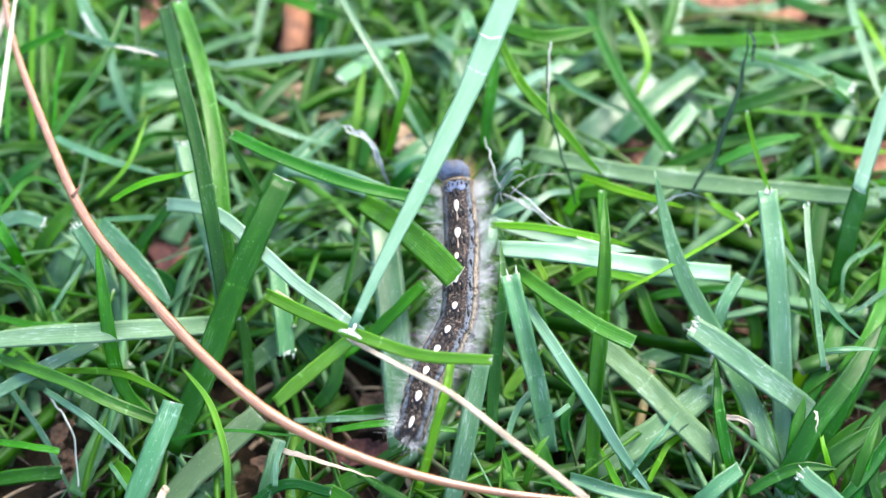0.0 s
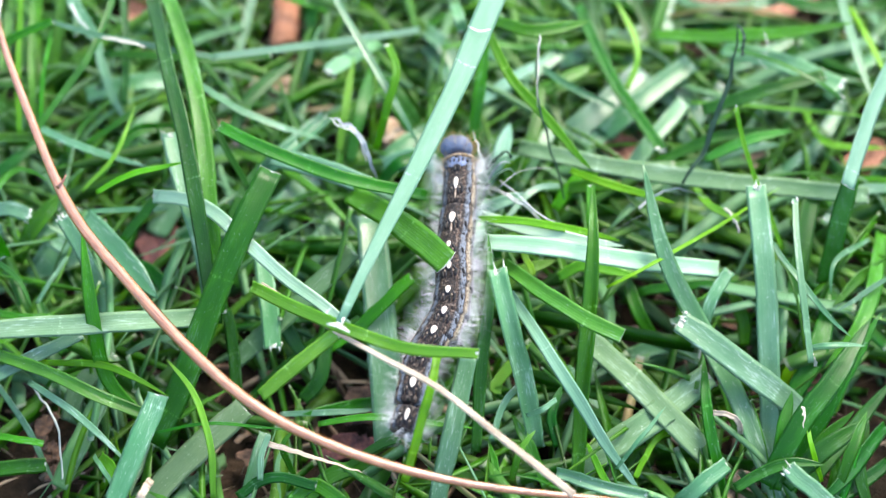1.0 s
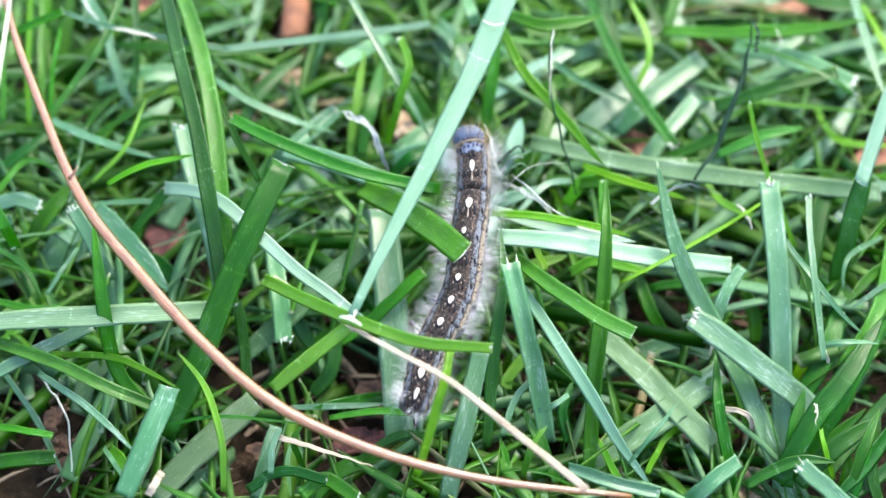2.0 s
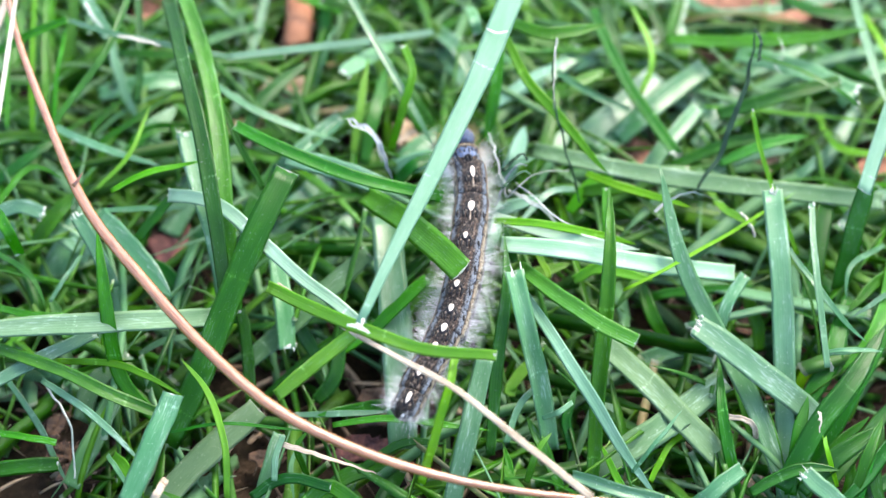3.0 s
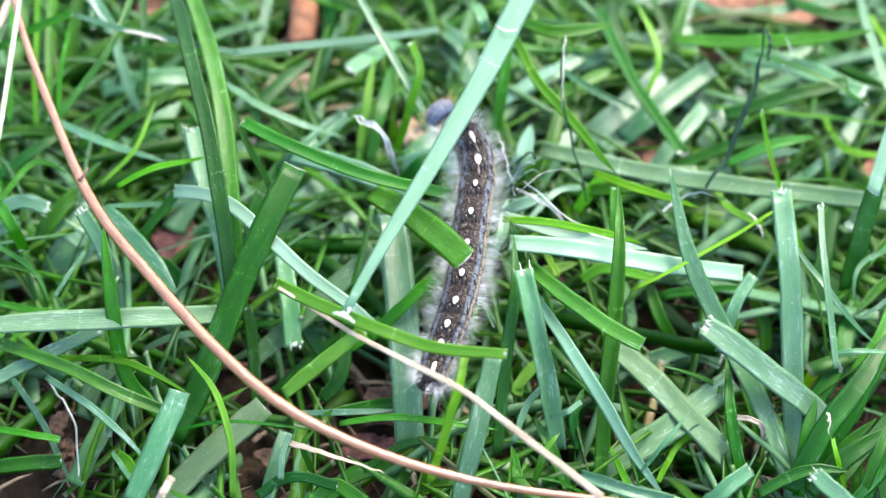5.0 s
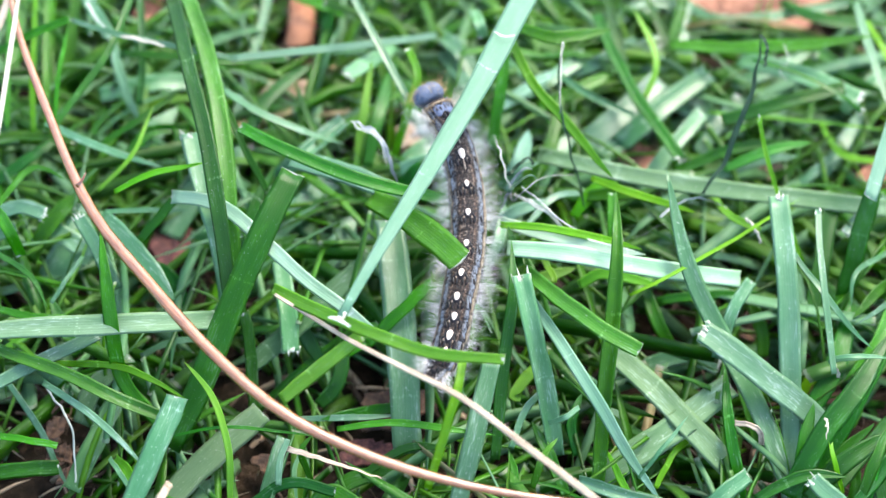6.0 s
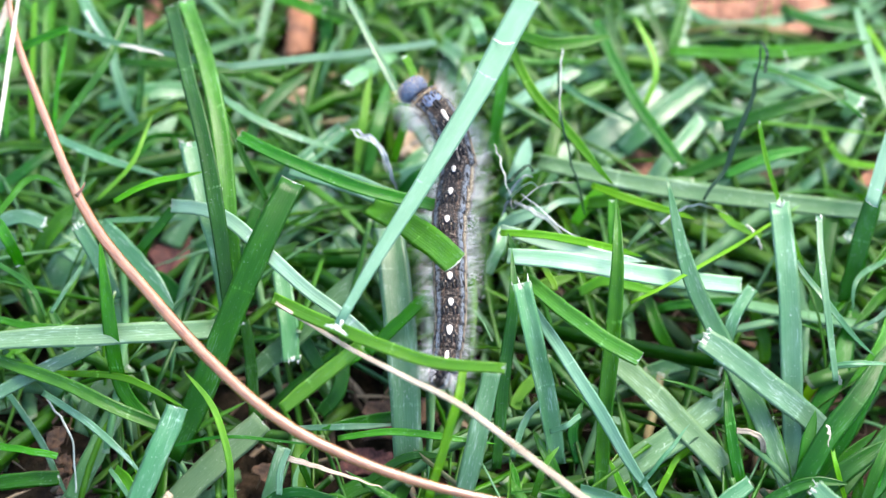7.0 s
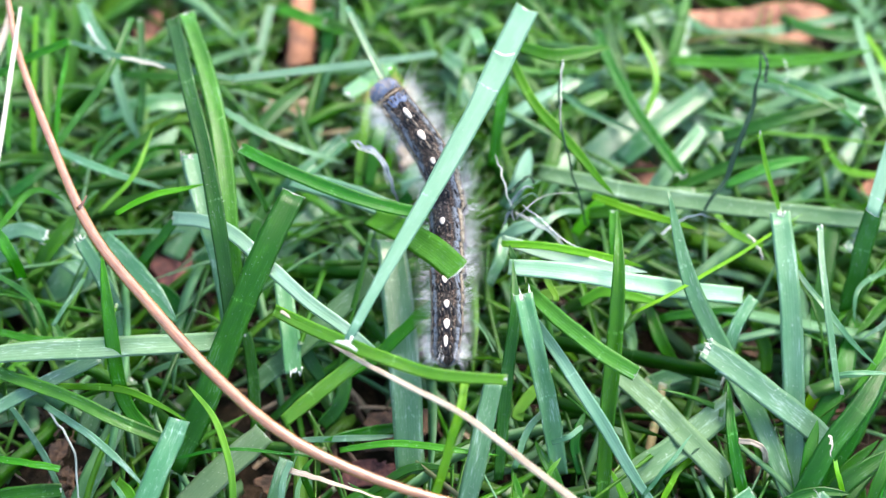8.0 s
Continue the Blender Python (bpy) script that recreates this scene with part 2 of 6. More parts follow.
LEAF = [(-0.5, 0.085), (-0.34, 0.05), (-0.17, 0.018), (0.0, 0.0), (0.17, 0.018), (0.34, 0.05), (0.5, 0.085), (0.26, 0.004), (0.0, -0.04), (-0.26, 0.004)]
FOLDED = [(-0.5, 0.30), (-0.34, 0.19), (-0.17, 0.07), (0.0, 0.0), (0.17, 0.07), (0.34, 0.19), (0.5, 0.30), (0.27, 0.095), (0.0, -0.05), (-0.27, 0.095)]
ROUND = [(0.5 * math.cos(a * math.tau / 8), 0.42 * math.sin(a * math.tau / 8)) for a in range(8)]
GROOVED = [(0.5, 0.0), (0.42, 0.3), (0.15, 0.36), (0.0, 0.26), (-0.15, 0.36), (-0.42, 0.3), (-0.5, 0.0), (-0.3, -0.3), (0.3, -0.3)]
WORDS = {"g": "mid-green", "d": "deep green", "l": "fresh yellow-green", "b": "waxy sheen-pale green", "p": "silvery pale green", "m": "dull grey-green", "w": "whitish sheen-painted"}


def profile(n, how, w0, w1):
    """Width along a blade: a mown blade keeps its width, a grown one runs to a point."""
    t = np.linspace(0, 1, n + 1)
    if how == "point":
        w = np.interp(t, [0, 0.15, 0.45, 0.7, 0.88, 0.97, 1], [0.72, 0.88, 1, 0.86, 0.5, 0.16, 0.03])
    else:
        w = np.interp(t, [0, 0.3, 0.8, 1], [0.86, 1, 0.98, 0.9])
    return w * (w0 + (w1 - w0) * t)


def slivers(rng, tip, way, side, up, width, count, length):
    """Torn white fibres at a mown end."""
    verts, faces, uvs = [], [], []
    for _ in range(count):
        at = tip + side * rng.uniform(-0.48, 0.48) * width - way * rng.uniform(0.2, 0.9)
        go = way * rng.uniform(0.7, 1) + side * rng.uniform(-0.22, 0.22) + up * rng.uniform(-0.25, 0.3)
        ln = length * rng.uniform(0.35, 1.0)
        mid = at + go * ln * 0.5 + up * rng.uniform(-0.1, 0.2)
        line, _ = spline([at, mid, at + go * ln + up * rng.uniform(-0.3, 0.3)], 4)
        w = np.linspace(rng.uniform(0.15, 0.45), 0.04, 5)
        v, f, t = ring_sweep(line, w, [(-0.5, 0), (0, 0.2), (0.5, 0), (0, -0.2)], face=up)
        o = len(verts)
        verts += v
        uvs += t
        faces += [tuple(q + o for q in g) for g in f]
    return verts, faces, uvs


def grass(kind, width, tip, *points, w0=1.0, w1=1.0, roll=0, bend=0, fold=False, pivot=None, torn_base=False):
    """A grass blade from its base to its tip; places and width in millimetres. tip: point, cut or fray (mown and torn)."""
    rng = random.Random(round(points[0][0] * 97 + points[-1][1] * 31 + width * 7))
    fold = fold or (rng.random() < 0.10 and width < 3.0)
    line, length = spline(points, 22)
    home = np.array(pivot if pivot is not None else points[0], float)
    for k in range(3):
        drift = np.array([noise.noise((i * 0.17, k * 7.7, points[0][0] + points[0][1])) for i in range(23)])
        line[:, k] += 0.16 * (drift - drift[0])
    ripple = [rng.uniform(-0.06, 0.06) for _ in range(23)]
    widths = profile(22, "point" if tip == "point" else "cut", w0, w1) * width * (1 + np.convolve(ripple, [0.25, 0.5, 0.25], "same"))
    lean = rng.uniform(-14, 14) + roll
    v, f, t = ring_sweep(line - home, widths, FOLDED if fold else LEAF, twist=(lean - bend, lean + bend))
    end = {"point": "tapering to a point", "cut": "with a mown square end", "fray": "with a mown, frayed white end"}[tip]
    size = "broad" if width > 3.0 else "thin" if width < 1.2 else "narrow"
    ob = mesh_object("grass_blade", v, f, GRASS[kind], uvs=t)
    ob.location = home * MM
    tagged(ob, f"{size} {WORDS[kind]} grass blade {end}", "grass blade", "grass blades")
    if tip != "point" and width > 1.3:
        # dry pale rim where the mower cut
        deep = (rng.uniform(0.6, 1.2) if tip == "fray" else rng.uniform(0.15, 0.5)) / length
        back = np.array([line[-1] * (1 - k) + line[-2] * k for k in np.linspace(min(0.9, deep * 22), -0.02, 4)])
        turn = lean + bend
        v, f, t = ring_sweep(back - home, np.full(4, widths[-1] * 1.03), FOLDED if fold else LEAF, twist=(turn, turn))
        mesh_object("cut_edge", v, f, FRAY, ob, "dry pale cut edge", uvs=t)
    if torn_base:
        way = line[0] - line[1]
        way /= np.linalg.norm(way)
        off = np.cross(way, (0, 0, 1.0))
        v, f, t = [], [], []
        for spread, far in ((-0.9, 2.0), (0.1, 1.5), (0.9, 1.7)):
            bow = spline([line[0] - home - way * 0.8, line[0] - home + way * 0.4, line[0] - home + way * 0.7 + off * spread * far * 0.5 + (0, 0, 0.3), line[0] - home + way * 0.8 + off * spread * far], 8)[0]
            v2, f2, t2 = ring_sweep(bow, np.linspace(1.0, 0.25, 9), LEAF)
            f += [tuple(q + len(v) for q in g) for g in f2]
            v += v2
            t += t2
        mesh_object("torn_joint", v, f, FRAY, ob, "torn white leaf joint", uvs=t)
    if tip == "fray":
        way = line[-1] - line[-2]
        way /= np.linalg.norm(way)
        side = np.cross(way, (0, -0.45, 0.89))
        side /= np.linalg.norm(side)
        v, f, t = slivers(rng, line[-1] - home, way, side, np.cross(side, way), width, 3 + int(width * 1.3), min(1.9, 0.6 + width * 0.4))
        mesh_object("frayed_tip", v, f, FRAY, ob, "torn whitish leaf fibres", uvs=t)
    return ob


def stalk(name, label, category, material, width, *points, w0=1.0, w1=1.0, section=ROUND, wave=0.0, belly=0.0, pivot=None):
    """A dry stalk, needle or curled dead blade along a line, in millimetres."""
    rng = random.Random(round(points[0][0] * 53 + points[-1][0] * 11))
    n = 36
    line, length = spline(points, n)
    home = np.array(pivot if pivot is not None else points[0], float)
    if wave:
        for k in range(3):
            line[:, k] += [wave * noise.noise((i * 0.22, k * 9.1, points[0][0])) for i in range(n + 1)]
    t = np.linspace(0, 1, n + 1)
    widths = width * (w0 + (w1 - w0) * t + belly * np.sin(t * math.pi)) * (1 + 0.08 * np.array([noise.noise((i * 0.35, 3.3, points[0][1])) for i in range(n + 1)]))
    v, f, uv = ring_sweep(line - home, widths, section, twist=(0, rng.uniform(-120, 120) if wave else 0))
    ob = mesh_object(name, v, f, material, uvs=uv)
    ob.location = home * MM
    return tagged(ob, label, category)


def dead_leaf(label, material, place, size, turn, tilt=8, seed=0):
    """A curled, torn piece of dead leaf or bark with thickness."""
    rng = random.Random(seed)
    n, rings = 30, 6
    rim = [1 + 0.18 * math.sin(a * 0.7 + seed) + rng.uniform(-0.13, 0.13) for a in range(n)]
    top = [(0, 0, 0.5)]
    for r in range(1, rings + 1):
        for a in range(n):
            q = a * math.tau / n
            x, y = size[0] * rim[a] * r / rings * math.cos(q), size[1] * rim[a] * r / rings * math.sin(q)
            top.append((x, y, 0.5 + 0.09 * (x * x) / max(size) + 0.7 * noise.noise((x * 0.4, y * 0.4, seed)) + 0.35 * noise.noise((x * 1.3, y * 1.3, seed))))
    verts = [Vector(p) * MM for p in top] + [Vector((p[0], p[1], p[2] - 0.35)) * MM for p in top]
    k = len(top)
    faces = []
    for a in range(n):
        b = (a + 1) % n
        faces += [(0, 1 + a, 1 + b), (k, k + 1 + b, k + 1 + a)]
        for r in range(rings - 1):
            p, q = 1 + r * n, 1 + (r + 1) * n
            faces += [(p + a, q + a, q + b, p + b), (k + p + b, k + q + b, k + q + a, k + p + a)]
        e = 1 + (rings - 1) * n
        faces.append((e + a, k + e + a, k + e + b, e + b))
    ob = mesh_object("dead_leaf", verts, faces, material)
    ob.matrix_world = pose(place[0] * MM, place[1] * MM, place[2] * MM, tilt, tilt * 0.4, turn)
    return tagged(ob, label, "dead leaf", "leaf litter")


# ---- ground ----
def build_ground():
    near = np.concatenate([np.linspace(-0.2, 0.2, 161)])
    steps = [0.26, 0.4, 0.8, 2, 6, 20, 80, 400, 2000]
    xs = np.concatenate([[-s for s in reversed(steps)], near, steps])
    ys = xs + 0.03
    verts, faces = [], []
    for y in ys:
        for x in xs:
            k = 1.0 if abs(x) < 0.3 and abs(y) < 0.3 else 0.0
            h = 0.004 * noise.noise((x * 40, y * 40, 0)) + 0.0022 * noise.noise((x * 140, y * 140, 5)) + 0.001 * noise.noise((x * 420, y * 420, 9))
            verts.append((x, y, k * h - 0.002))
    n = len(xs)
    for j in range(n - 1):
        for i in range(n - 1):
            faces.append((j * n + i, j * n + i + 1, j * n + n + i + 1, j * n + n + i))
    tagged(mesh_object("ground", verts, faces, SOIL), "dark crumbly garden soil under the lawn", "ground", kind="structure")


build_ground()


CLEARINGS = []


def build_lawn(name, label, count, area, reach, tall, seed, widths, hole=None, segs=8, material=None):
    """Uncounted grass between the blades that stand out: thin closed leaves in one mesh. Bare patches stay open."""
    rng = random.Random(seed)
    verts, faces, uvs = [], [], []
    sect = [(-0.5, 0.1), (0.0, 0.0), (0.5, 0.1), (0.0, -0.05)]
    made = 0
    while made < count:
        x, y = rng.uniform(area[0], area[1]), rng.uniform(area[2], area[3])
        if hole and (x * x + y * y) ** 0.5 > 380 + 120 * noise.noise((x * 0.012, y * 0.012, 1)) + rng.uniform(-60, 60):
            made += 1
            continue
        if hole and hole[0] < x < hole[1] and hole[2] < y < hole[3]:
            continue
        made += 1
        az = rng.uniform(0, math.tau)
        rise, run = rng.uniform(*tall), rng.uniform(*reach)
        d = np.array((math.cos(az), math.sin(az), 0))
        side = np.array((-d[1], d[0], 0)) * rng.uniform(-0.09, 0.09)
        p0 = np.array((x, y, -1.5))
        pts = [p0, p0 + (d + side) * run * 0.3 + (0, 0, rise * 0.62), p0 + (d + side) * run * 0.65 + (0, 0, rise * 0.95), p0 + d * run + (0, 0, rise * rng.uniform(0.75, 1.15))]
        line, _ = spline(pts, segs)
        w = profile(segs, "point" if rng.random() < 0.6 else "cut", 1, 1) * rng.choice(widths)
        lean = rng.uniform(-40, 40)
        twist = lean + rng.uniform(-25, 25)
        if any(min((line[:, 0] - cx) ** 2 + (line[:, 1] - cy) ** 2) < cr * cr for cx, cy, cr in CLEARINGS):
            continue
        v, f, t = ring_sweep(line, w, sect, twist=(lean, twist))
        o = len(verts)
        verts += v
        uvs += [(a, b - t[-1][1]) for a, b in t]
        faces += [tuple(q + o for q in g) for g in f]
    tagged(mesh_object(name, verts, faces, material or LAWN, uvs=uvs), label, "thatch" if material else "grass", kind="stuff")


build_lawn("thatch", "brown dry roots and old grass bits on the soil", 1500, (-90, 90, -40, 110), (3, 12), (0.6, 3.2), 31, (0.25, 0.4, 0.6, 1.0), segs=4, material=THATCH)
CLEARINGS += [(-8.2, -10.8, 5.0), (-45.4, 17.3, 4.0), (33.3, 39.3, 4.5), (52.7, 77.1, 7.0), (70.4, 77.1, 7.0), (76.7, 37.4, 4.0), (-28.0, 69.4, 4.0), (-27.5, 63.5, 4.0), (-58.3, -16.6, 4.5), (-61.2, -24.0, 4.0), (33.3, 3.4, 4.0), (-31.5, -6.3, 3.5), (-12.4, -17.5, 4.0), (-26.9, -20.3, 4.0), (-26.6, 54.1, 3.5), (-4.5, 43.0, 4.5), (-76.6, 57.2, 4.0), (-58.4, 70.4, 4.5), (-63.7, -27.1, 5.0), (48.8, -4.3, 4.0), (60.5, -22.6, 7.0), (55.4, -18.0, 5.0), (66.3, -17.0, 5.0)]
build_lawn("lawn_grass", "dense short green lawn grass growing out of dark soil", 1150, (-95, 95, -60, 120), (22, 55), (4, 13), 3, (0.7, 1.0, 1.4, 1.9, 2.6))
build_lawn("young_grass", "soft young grass filling the gaps of the lawn", 760, (-95, 95, 14, 120), (22, 50), (6, 16), 8, (0.8, 1.2, 1.8, 2.6))
build_lawn("low_grass", "small dark green grass leaves close to the soil", 1300, (-90, 90, -45, 115), (10, 26), (2, 8), 21, (0.7, 1.1, 1.6, 2.4))
build_lawn("fine_grass", "thin wiry green grass between the broader blades", 460, (-92, 92, -45, 115), (14, 38), (7, 19), 55, (0.35, 0.5, 0.7, 0.95))
build_lawn("surrounding_lawn", "mown green lawn spreading around the clearing", 6500, (-520, 520, -480, 540), (15, 40), (14, 40), 4, (1.2, 2.0, 2.6, 3.2),
           hole=(-95, 95, -75, 125), segs=4)

# ---- grass blades that stand out: base to tip, millimetres ----
# upper left
grass("g", 1.38, "cut", (-73.9, 40.9, 24.0), (-66.9, 42.8, 27.0), (-61.3, 43.9, 29.0))
grass("b", 0.95, "cut", (-61.3, 43.9, 29.0), (-53.2, 40.9, 29.0), (-43.8, 38.6, 29.0), (-35.0, 38.3, 27.0))
grass("p", 1.28, "cut", (-35.7, 39.2, 26.0), (-24.7, 43.2, 24.0), (-13.9, 49.2, 20.0), (-2.4, 55.6, 16.0))
grass("d", 1.39, "cut", (-55.8, 46.4, 19.0), (-46.6, 46.2, 19.0), (-37.2, 46.6, 18.0), (-28.3, 51.2, 14.0))
grass("g", 2.8, "cut", (-31.4, -2.9, 14.0), (-32.6, 6.5, 24.0), (-34.7, 20.7, 29.0), (-38.5, 35.1, 31.0), (-43.1, 47.8, 32.0))
grass("d", 2.38, "cut", (-31.2, -6.3, 18.0), (-33.3, 4.8, 29.0), (-36.1, 16.9, 34.0), (-40.2, 30.0, 35.0), (-44.5, 44.4, 34.0))
grass("g", 1.27, "cut", (-62.9, 26.4, 22.0), (-58.1, 33.1, 25.0), (-54.6, 40.4, 27.0), (-52.7, 50.8, 28.0))
grass("b", 3.33, "fray", (-33.1, -0.0, 12.0), (-34.4, 7.1, 20.0), (-37.1, 13.7, 24.0), (-39.8, 22.2, 27.0))
grass("l", 0.74, "point", (-54.8, 17.8, 18.0), (-49.3, 22.5, 22.0), (-47.1, 30.8, 24.0))
grass("l", 1.04, "point", (-49.8, 11.5, 26.0), (-44.5, 13.3, 28.0), (-36.4, 15.1, 29.0))
grass("b", 1.33, "point", (-66.3, 33.3, 16.0), (-55.3, 26.4, 18.0), (-45.3, 24.2, 16.0))
grass("g", 1.53, "cut", (-73.0, 42.9, 5.0), (-73.7, 56.7, 10.0), (-74.6, 68.6, 14.0))
grass("l", 1.31, "cut", (-70.4, 44.2, 5.0), (-71.4, 56.7, 10.0), (-72.6, 69.7, 13.0))
grass("g", 1.95, "cut", (-69.4, 45.5, 5.0), (-67.2, 57.6, 12.0), (-67.2, 67.0, 16.0))
grass("g", 1.74, "cut", (-78.0, 70.7, 12.0), (-76.8, 53.9, 10.0), (-76.2, 41.3, 6.0))
grass("g", 1.01, "point", (-68.2, 10.9, 22.0), (-64.0, 16.5, 24.0), (-61.5, 17.2, 24.0), (-58.7, 16.8, 22.0))
grass("d", 1.80, "point", (-74.8, 25.0, 10.0), (-67.8, 30.7, 12.0), (-63.2, 37.3, 10.0))
grass("g", 1.77, "cut", (-67.7, 10.0, 24.0), (-64.0, 5.1, 25.0), (-63.1, 4.0, 20.0))
grass("b", 2.14, "fray", (-50.5, 3.0, 13.0), (-52.8, 6.2, 19.0), (-55.7, 10.1, 22.0))
grass("d", 1.50, "cut", (-47.3, 7.9, 18.0), (-44.1, 10.4, 21.0), (-41.6, 13.0, 23.0))
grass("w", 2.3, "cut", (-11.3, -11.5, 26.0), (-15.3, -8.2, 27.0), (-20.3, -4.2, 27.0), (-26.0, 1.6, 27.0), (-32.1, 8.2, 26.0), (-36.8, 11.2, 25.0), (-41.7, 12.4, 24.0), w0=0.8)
grass("b", 0.92, "point", (-53.9, 15.4, 16.0), (-48.6, 15.7, 16.0), (-40.6, 16.1, 16.0))
grass("g", 3.80, "cut", (-40.0, -20.8, 8.0), (-35.5, -14.4, 15.0), (-31.4, -6.2, 22.0), (-27.3, 2.5, 28.0), (-23.3, 11.7, 31.0))
grass("d", 1.07, "cut", (-28.4, 17.0, 20.0), (-31.9, 21.8, 25.0), (-35.1, 27.3, 28.0))
grass("g", 2.07, "cut", (-0.6, 11.3, 26.0), (-10.6, 11.4, 29.0), (-18.9, 13.9, 30.0), (-25.6, 16.4, 31.0), (-31.8, 20.2, 31.0))
grass("b", 1.20, "point", (-38.2, 37.1, 22.0), (-31.5, 31.9, 22.0), (-24.2, 29.5, 20.0), (-17.2, 30.2, 16.0))
grass("b", 3.54, "cut", (-61.0, 46.0, 9.0), (-52.6, 48.0, 10.0), (-45.4, 49.6, 9.0))
grass("b", 1.80, "cut", (-37.8, 44.2, 5.0), (-35.6, 57.2, 8.0), (-33.2, 72.4, 11.0))
grass("b", 2.29, "cut", (-65.7, 64.9, 18.0), (-61.2, 55.2, 20.0), (-57.5, 49.5, 20.0))
grass("b", 1.83, "point", (-58.1, 51.4, 18.0), (-55.5, 43.5, 14.0), (-52.8, 39.2, 10.0))
grass("d", 2.55, "cut", (-22.7, 56.3, 6.0), (-22.3, 62.4, 10.0), (-22.2, 69.7, 13.0))
grass("g", 2.13, "cut", (-19.4, 66.8, 10.0), (-25.3, 65.9, 14.0), (-31.7, 68.6, 14.0))
grass("d", 2.61, "point", (-34.4, 36.7, 10.0), (-30.9, 44.0, 12.0), (-24.5, 52.0, 12.0))
grass("g", 2.01, "point", (-44.6, 38.8, 9.0), (-51.0, 36.7, 10.0), (-56.0, 28.4, 8.0))
grass("b", 2.87, "cut", (-29.1, 28.4, 8.0), (-25.0, 30.1, 12.0), (-17.9, 38.8, 12.0))
grass("g", 2.31, "point", (-13.6, 28.9, 12.0), (-11.8, 37.8, 16.0), (-9.4, 51.5, 14.0))
grass("g", 2.86, "point", (-66.0, 11.1, 8.0), (-63.0, 14.9, 12.0), (-58.1, 21.4, 14.0))
grass("b", 3.21, "cut", (-60.4, 12.4, 6.0), (-57.5, 11.9, 10.0), (-64.1, 16.0, 12.0))
grass("b", 1.92, "cut", (-67.5, 13.5, 14.0), (-71.6, 12.7, 12.0))
grass("d", 1.86, "point", (-32.2, 12.4, 10.0), (-31.6, 19.4, 12.0), (-28.3, 27.2, 14.0))
# upper middle
draped_blade = grass("p", 3.54, "cut", (-11.9, -16.2, 35.0), (-7.1, -4.8, 37.0), (-1.9, 8.0, 38.0), (2.9, 19.7, 39.0), (7.0, 32.0, 39.0), (10.7, 43.8, 38.0), pivot=(7.0, 32.0, 39.0), w0=0.38, w1=1.2, roll=-6, torn_base=True)
leaning_blade = grass("b", 1.37, "point", (-17.4, 52.1, 30.0), (-11.8, 41.2, 28.0), (-7.2, 33.5, 25.0), (-3.5, 27.8, 22.0), (-1.3, 25.1, 19.0), pivot=(-17.4, 52.1, 30.0))
nudged_blade = grass("l", 1.35, "cut", (-9.0, 26.6, 18.0), (-7.0, 29.9, 25.0), (-5.6, 34.4, 28.0), (-7.2, 40.6, 28.0), pivot=(-9.0, 26.6, 18.0))
grass("b", 2.77, "fray", (-9.6, 56.9, 12.0), (-13.6, 48.3, 17.0), (-17.5, 41.8, 20.0))
grass("g", 2.05, "point", (6.6, 30.2, 16.0), (7.6, 36.2, 22.0), (9.1, 43.8, 26.0))
grass("l", 1.68, "point", (9.1, 39.9, 31.0), (12.4, 31.3, 30.0), (17.2, 25.9, 28.0), (22.5, 20.1, 25.0), (25.0, 19.5, 22.0))
grass("g", 2.30, "point", (10.2, 43.7, 30.0), (16.4, 40.7, 31.0), (25.5, 43.9, 30.0))
grass("g", 1.19, "point", (1.6, 49.5, 18.0), (7.4, 50.6, 18.0), (17.4, 51.6, 16.0))
grass("b", 1.92, "cut", (3.7, 53.8, 24.0), (4.5, 48.4, 26.0), (5.1, 47.4, 24.0))
grass("b", 3.09, "cut", (5.4, 49.8, 10.0), (1.6, 56.2, 12.0), (-2.5, 62.4, 10.0))
grass("g", 2.58, "point", (15.3, 42.7, 12.0), (21.1, 44.8, 14.0), (29.4, 50.1, 14.0))
grass("g", 2.51, "point", (13.0, 27.2, 8.0), (16.8, 33.8, 12.0), (19.3, 46.1, 14.0))
grass("b", 1.24, "point", (20.3, 19.5, 18.0), (15.5, 16.8, 20.0), (10.1, 10.6, 18.0))
grass("d", 3.95, "cut", (-2.4, 38.4, 8.0), (-6.3, 42.7, 12.0), (-9.4, 47.9, 12.0))
grass("b", 1.44, "point", (7.8, 22.1, 16.0), (10.4, 22.4, 20.0), (14.1, 24.2, 20.0))
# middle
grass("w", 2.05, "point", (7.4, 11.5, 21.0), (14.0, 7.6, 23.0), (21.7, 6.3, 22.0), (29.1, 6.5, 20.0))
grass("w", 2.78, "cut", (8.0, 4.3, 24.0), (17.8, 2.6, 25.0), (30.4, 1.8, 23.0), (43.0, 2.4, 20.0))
grass("l", 1.28, "point", (7.1, 8.6, 24.0), (14.7, 7.3, 25.0), (22.6, 7.8, 22.0), (29.2, 8.9, 18.0))
swaying_blade = grass("g", 2.38, "cut", (10.8, 2.5, 21.0), (17.3, -6.2, 25.0), (21.7, -10.4, 26.0), (26.3, -13.1, 26.0), pivot=(10.8, 2.5, 21.0))
grass("g", 1.94, "point", (6.8, -21.3, 7.0), (7.6, -12.0, 19.0), (8.6, -4.3, 25.0), (8.5, 3.7, 27.0))
grass("b", 2.88, "fray", (15.6, -20.4, 7.0), (13.6, -14.4, 15.0), (11.0, -9.3, 24.0), (9.3, -3.2, 28.0), fold=True)
grass("p", 1.92, "point", (11.7, -2.0, 20.0), (16.0, -11.8, 22.0), (20.2, -18.4, 20.0), (25.2, -23.7, 14.0), (30.7, -28.8, 8.0))
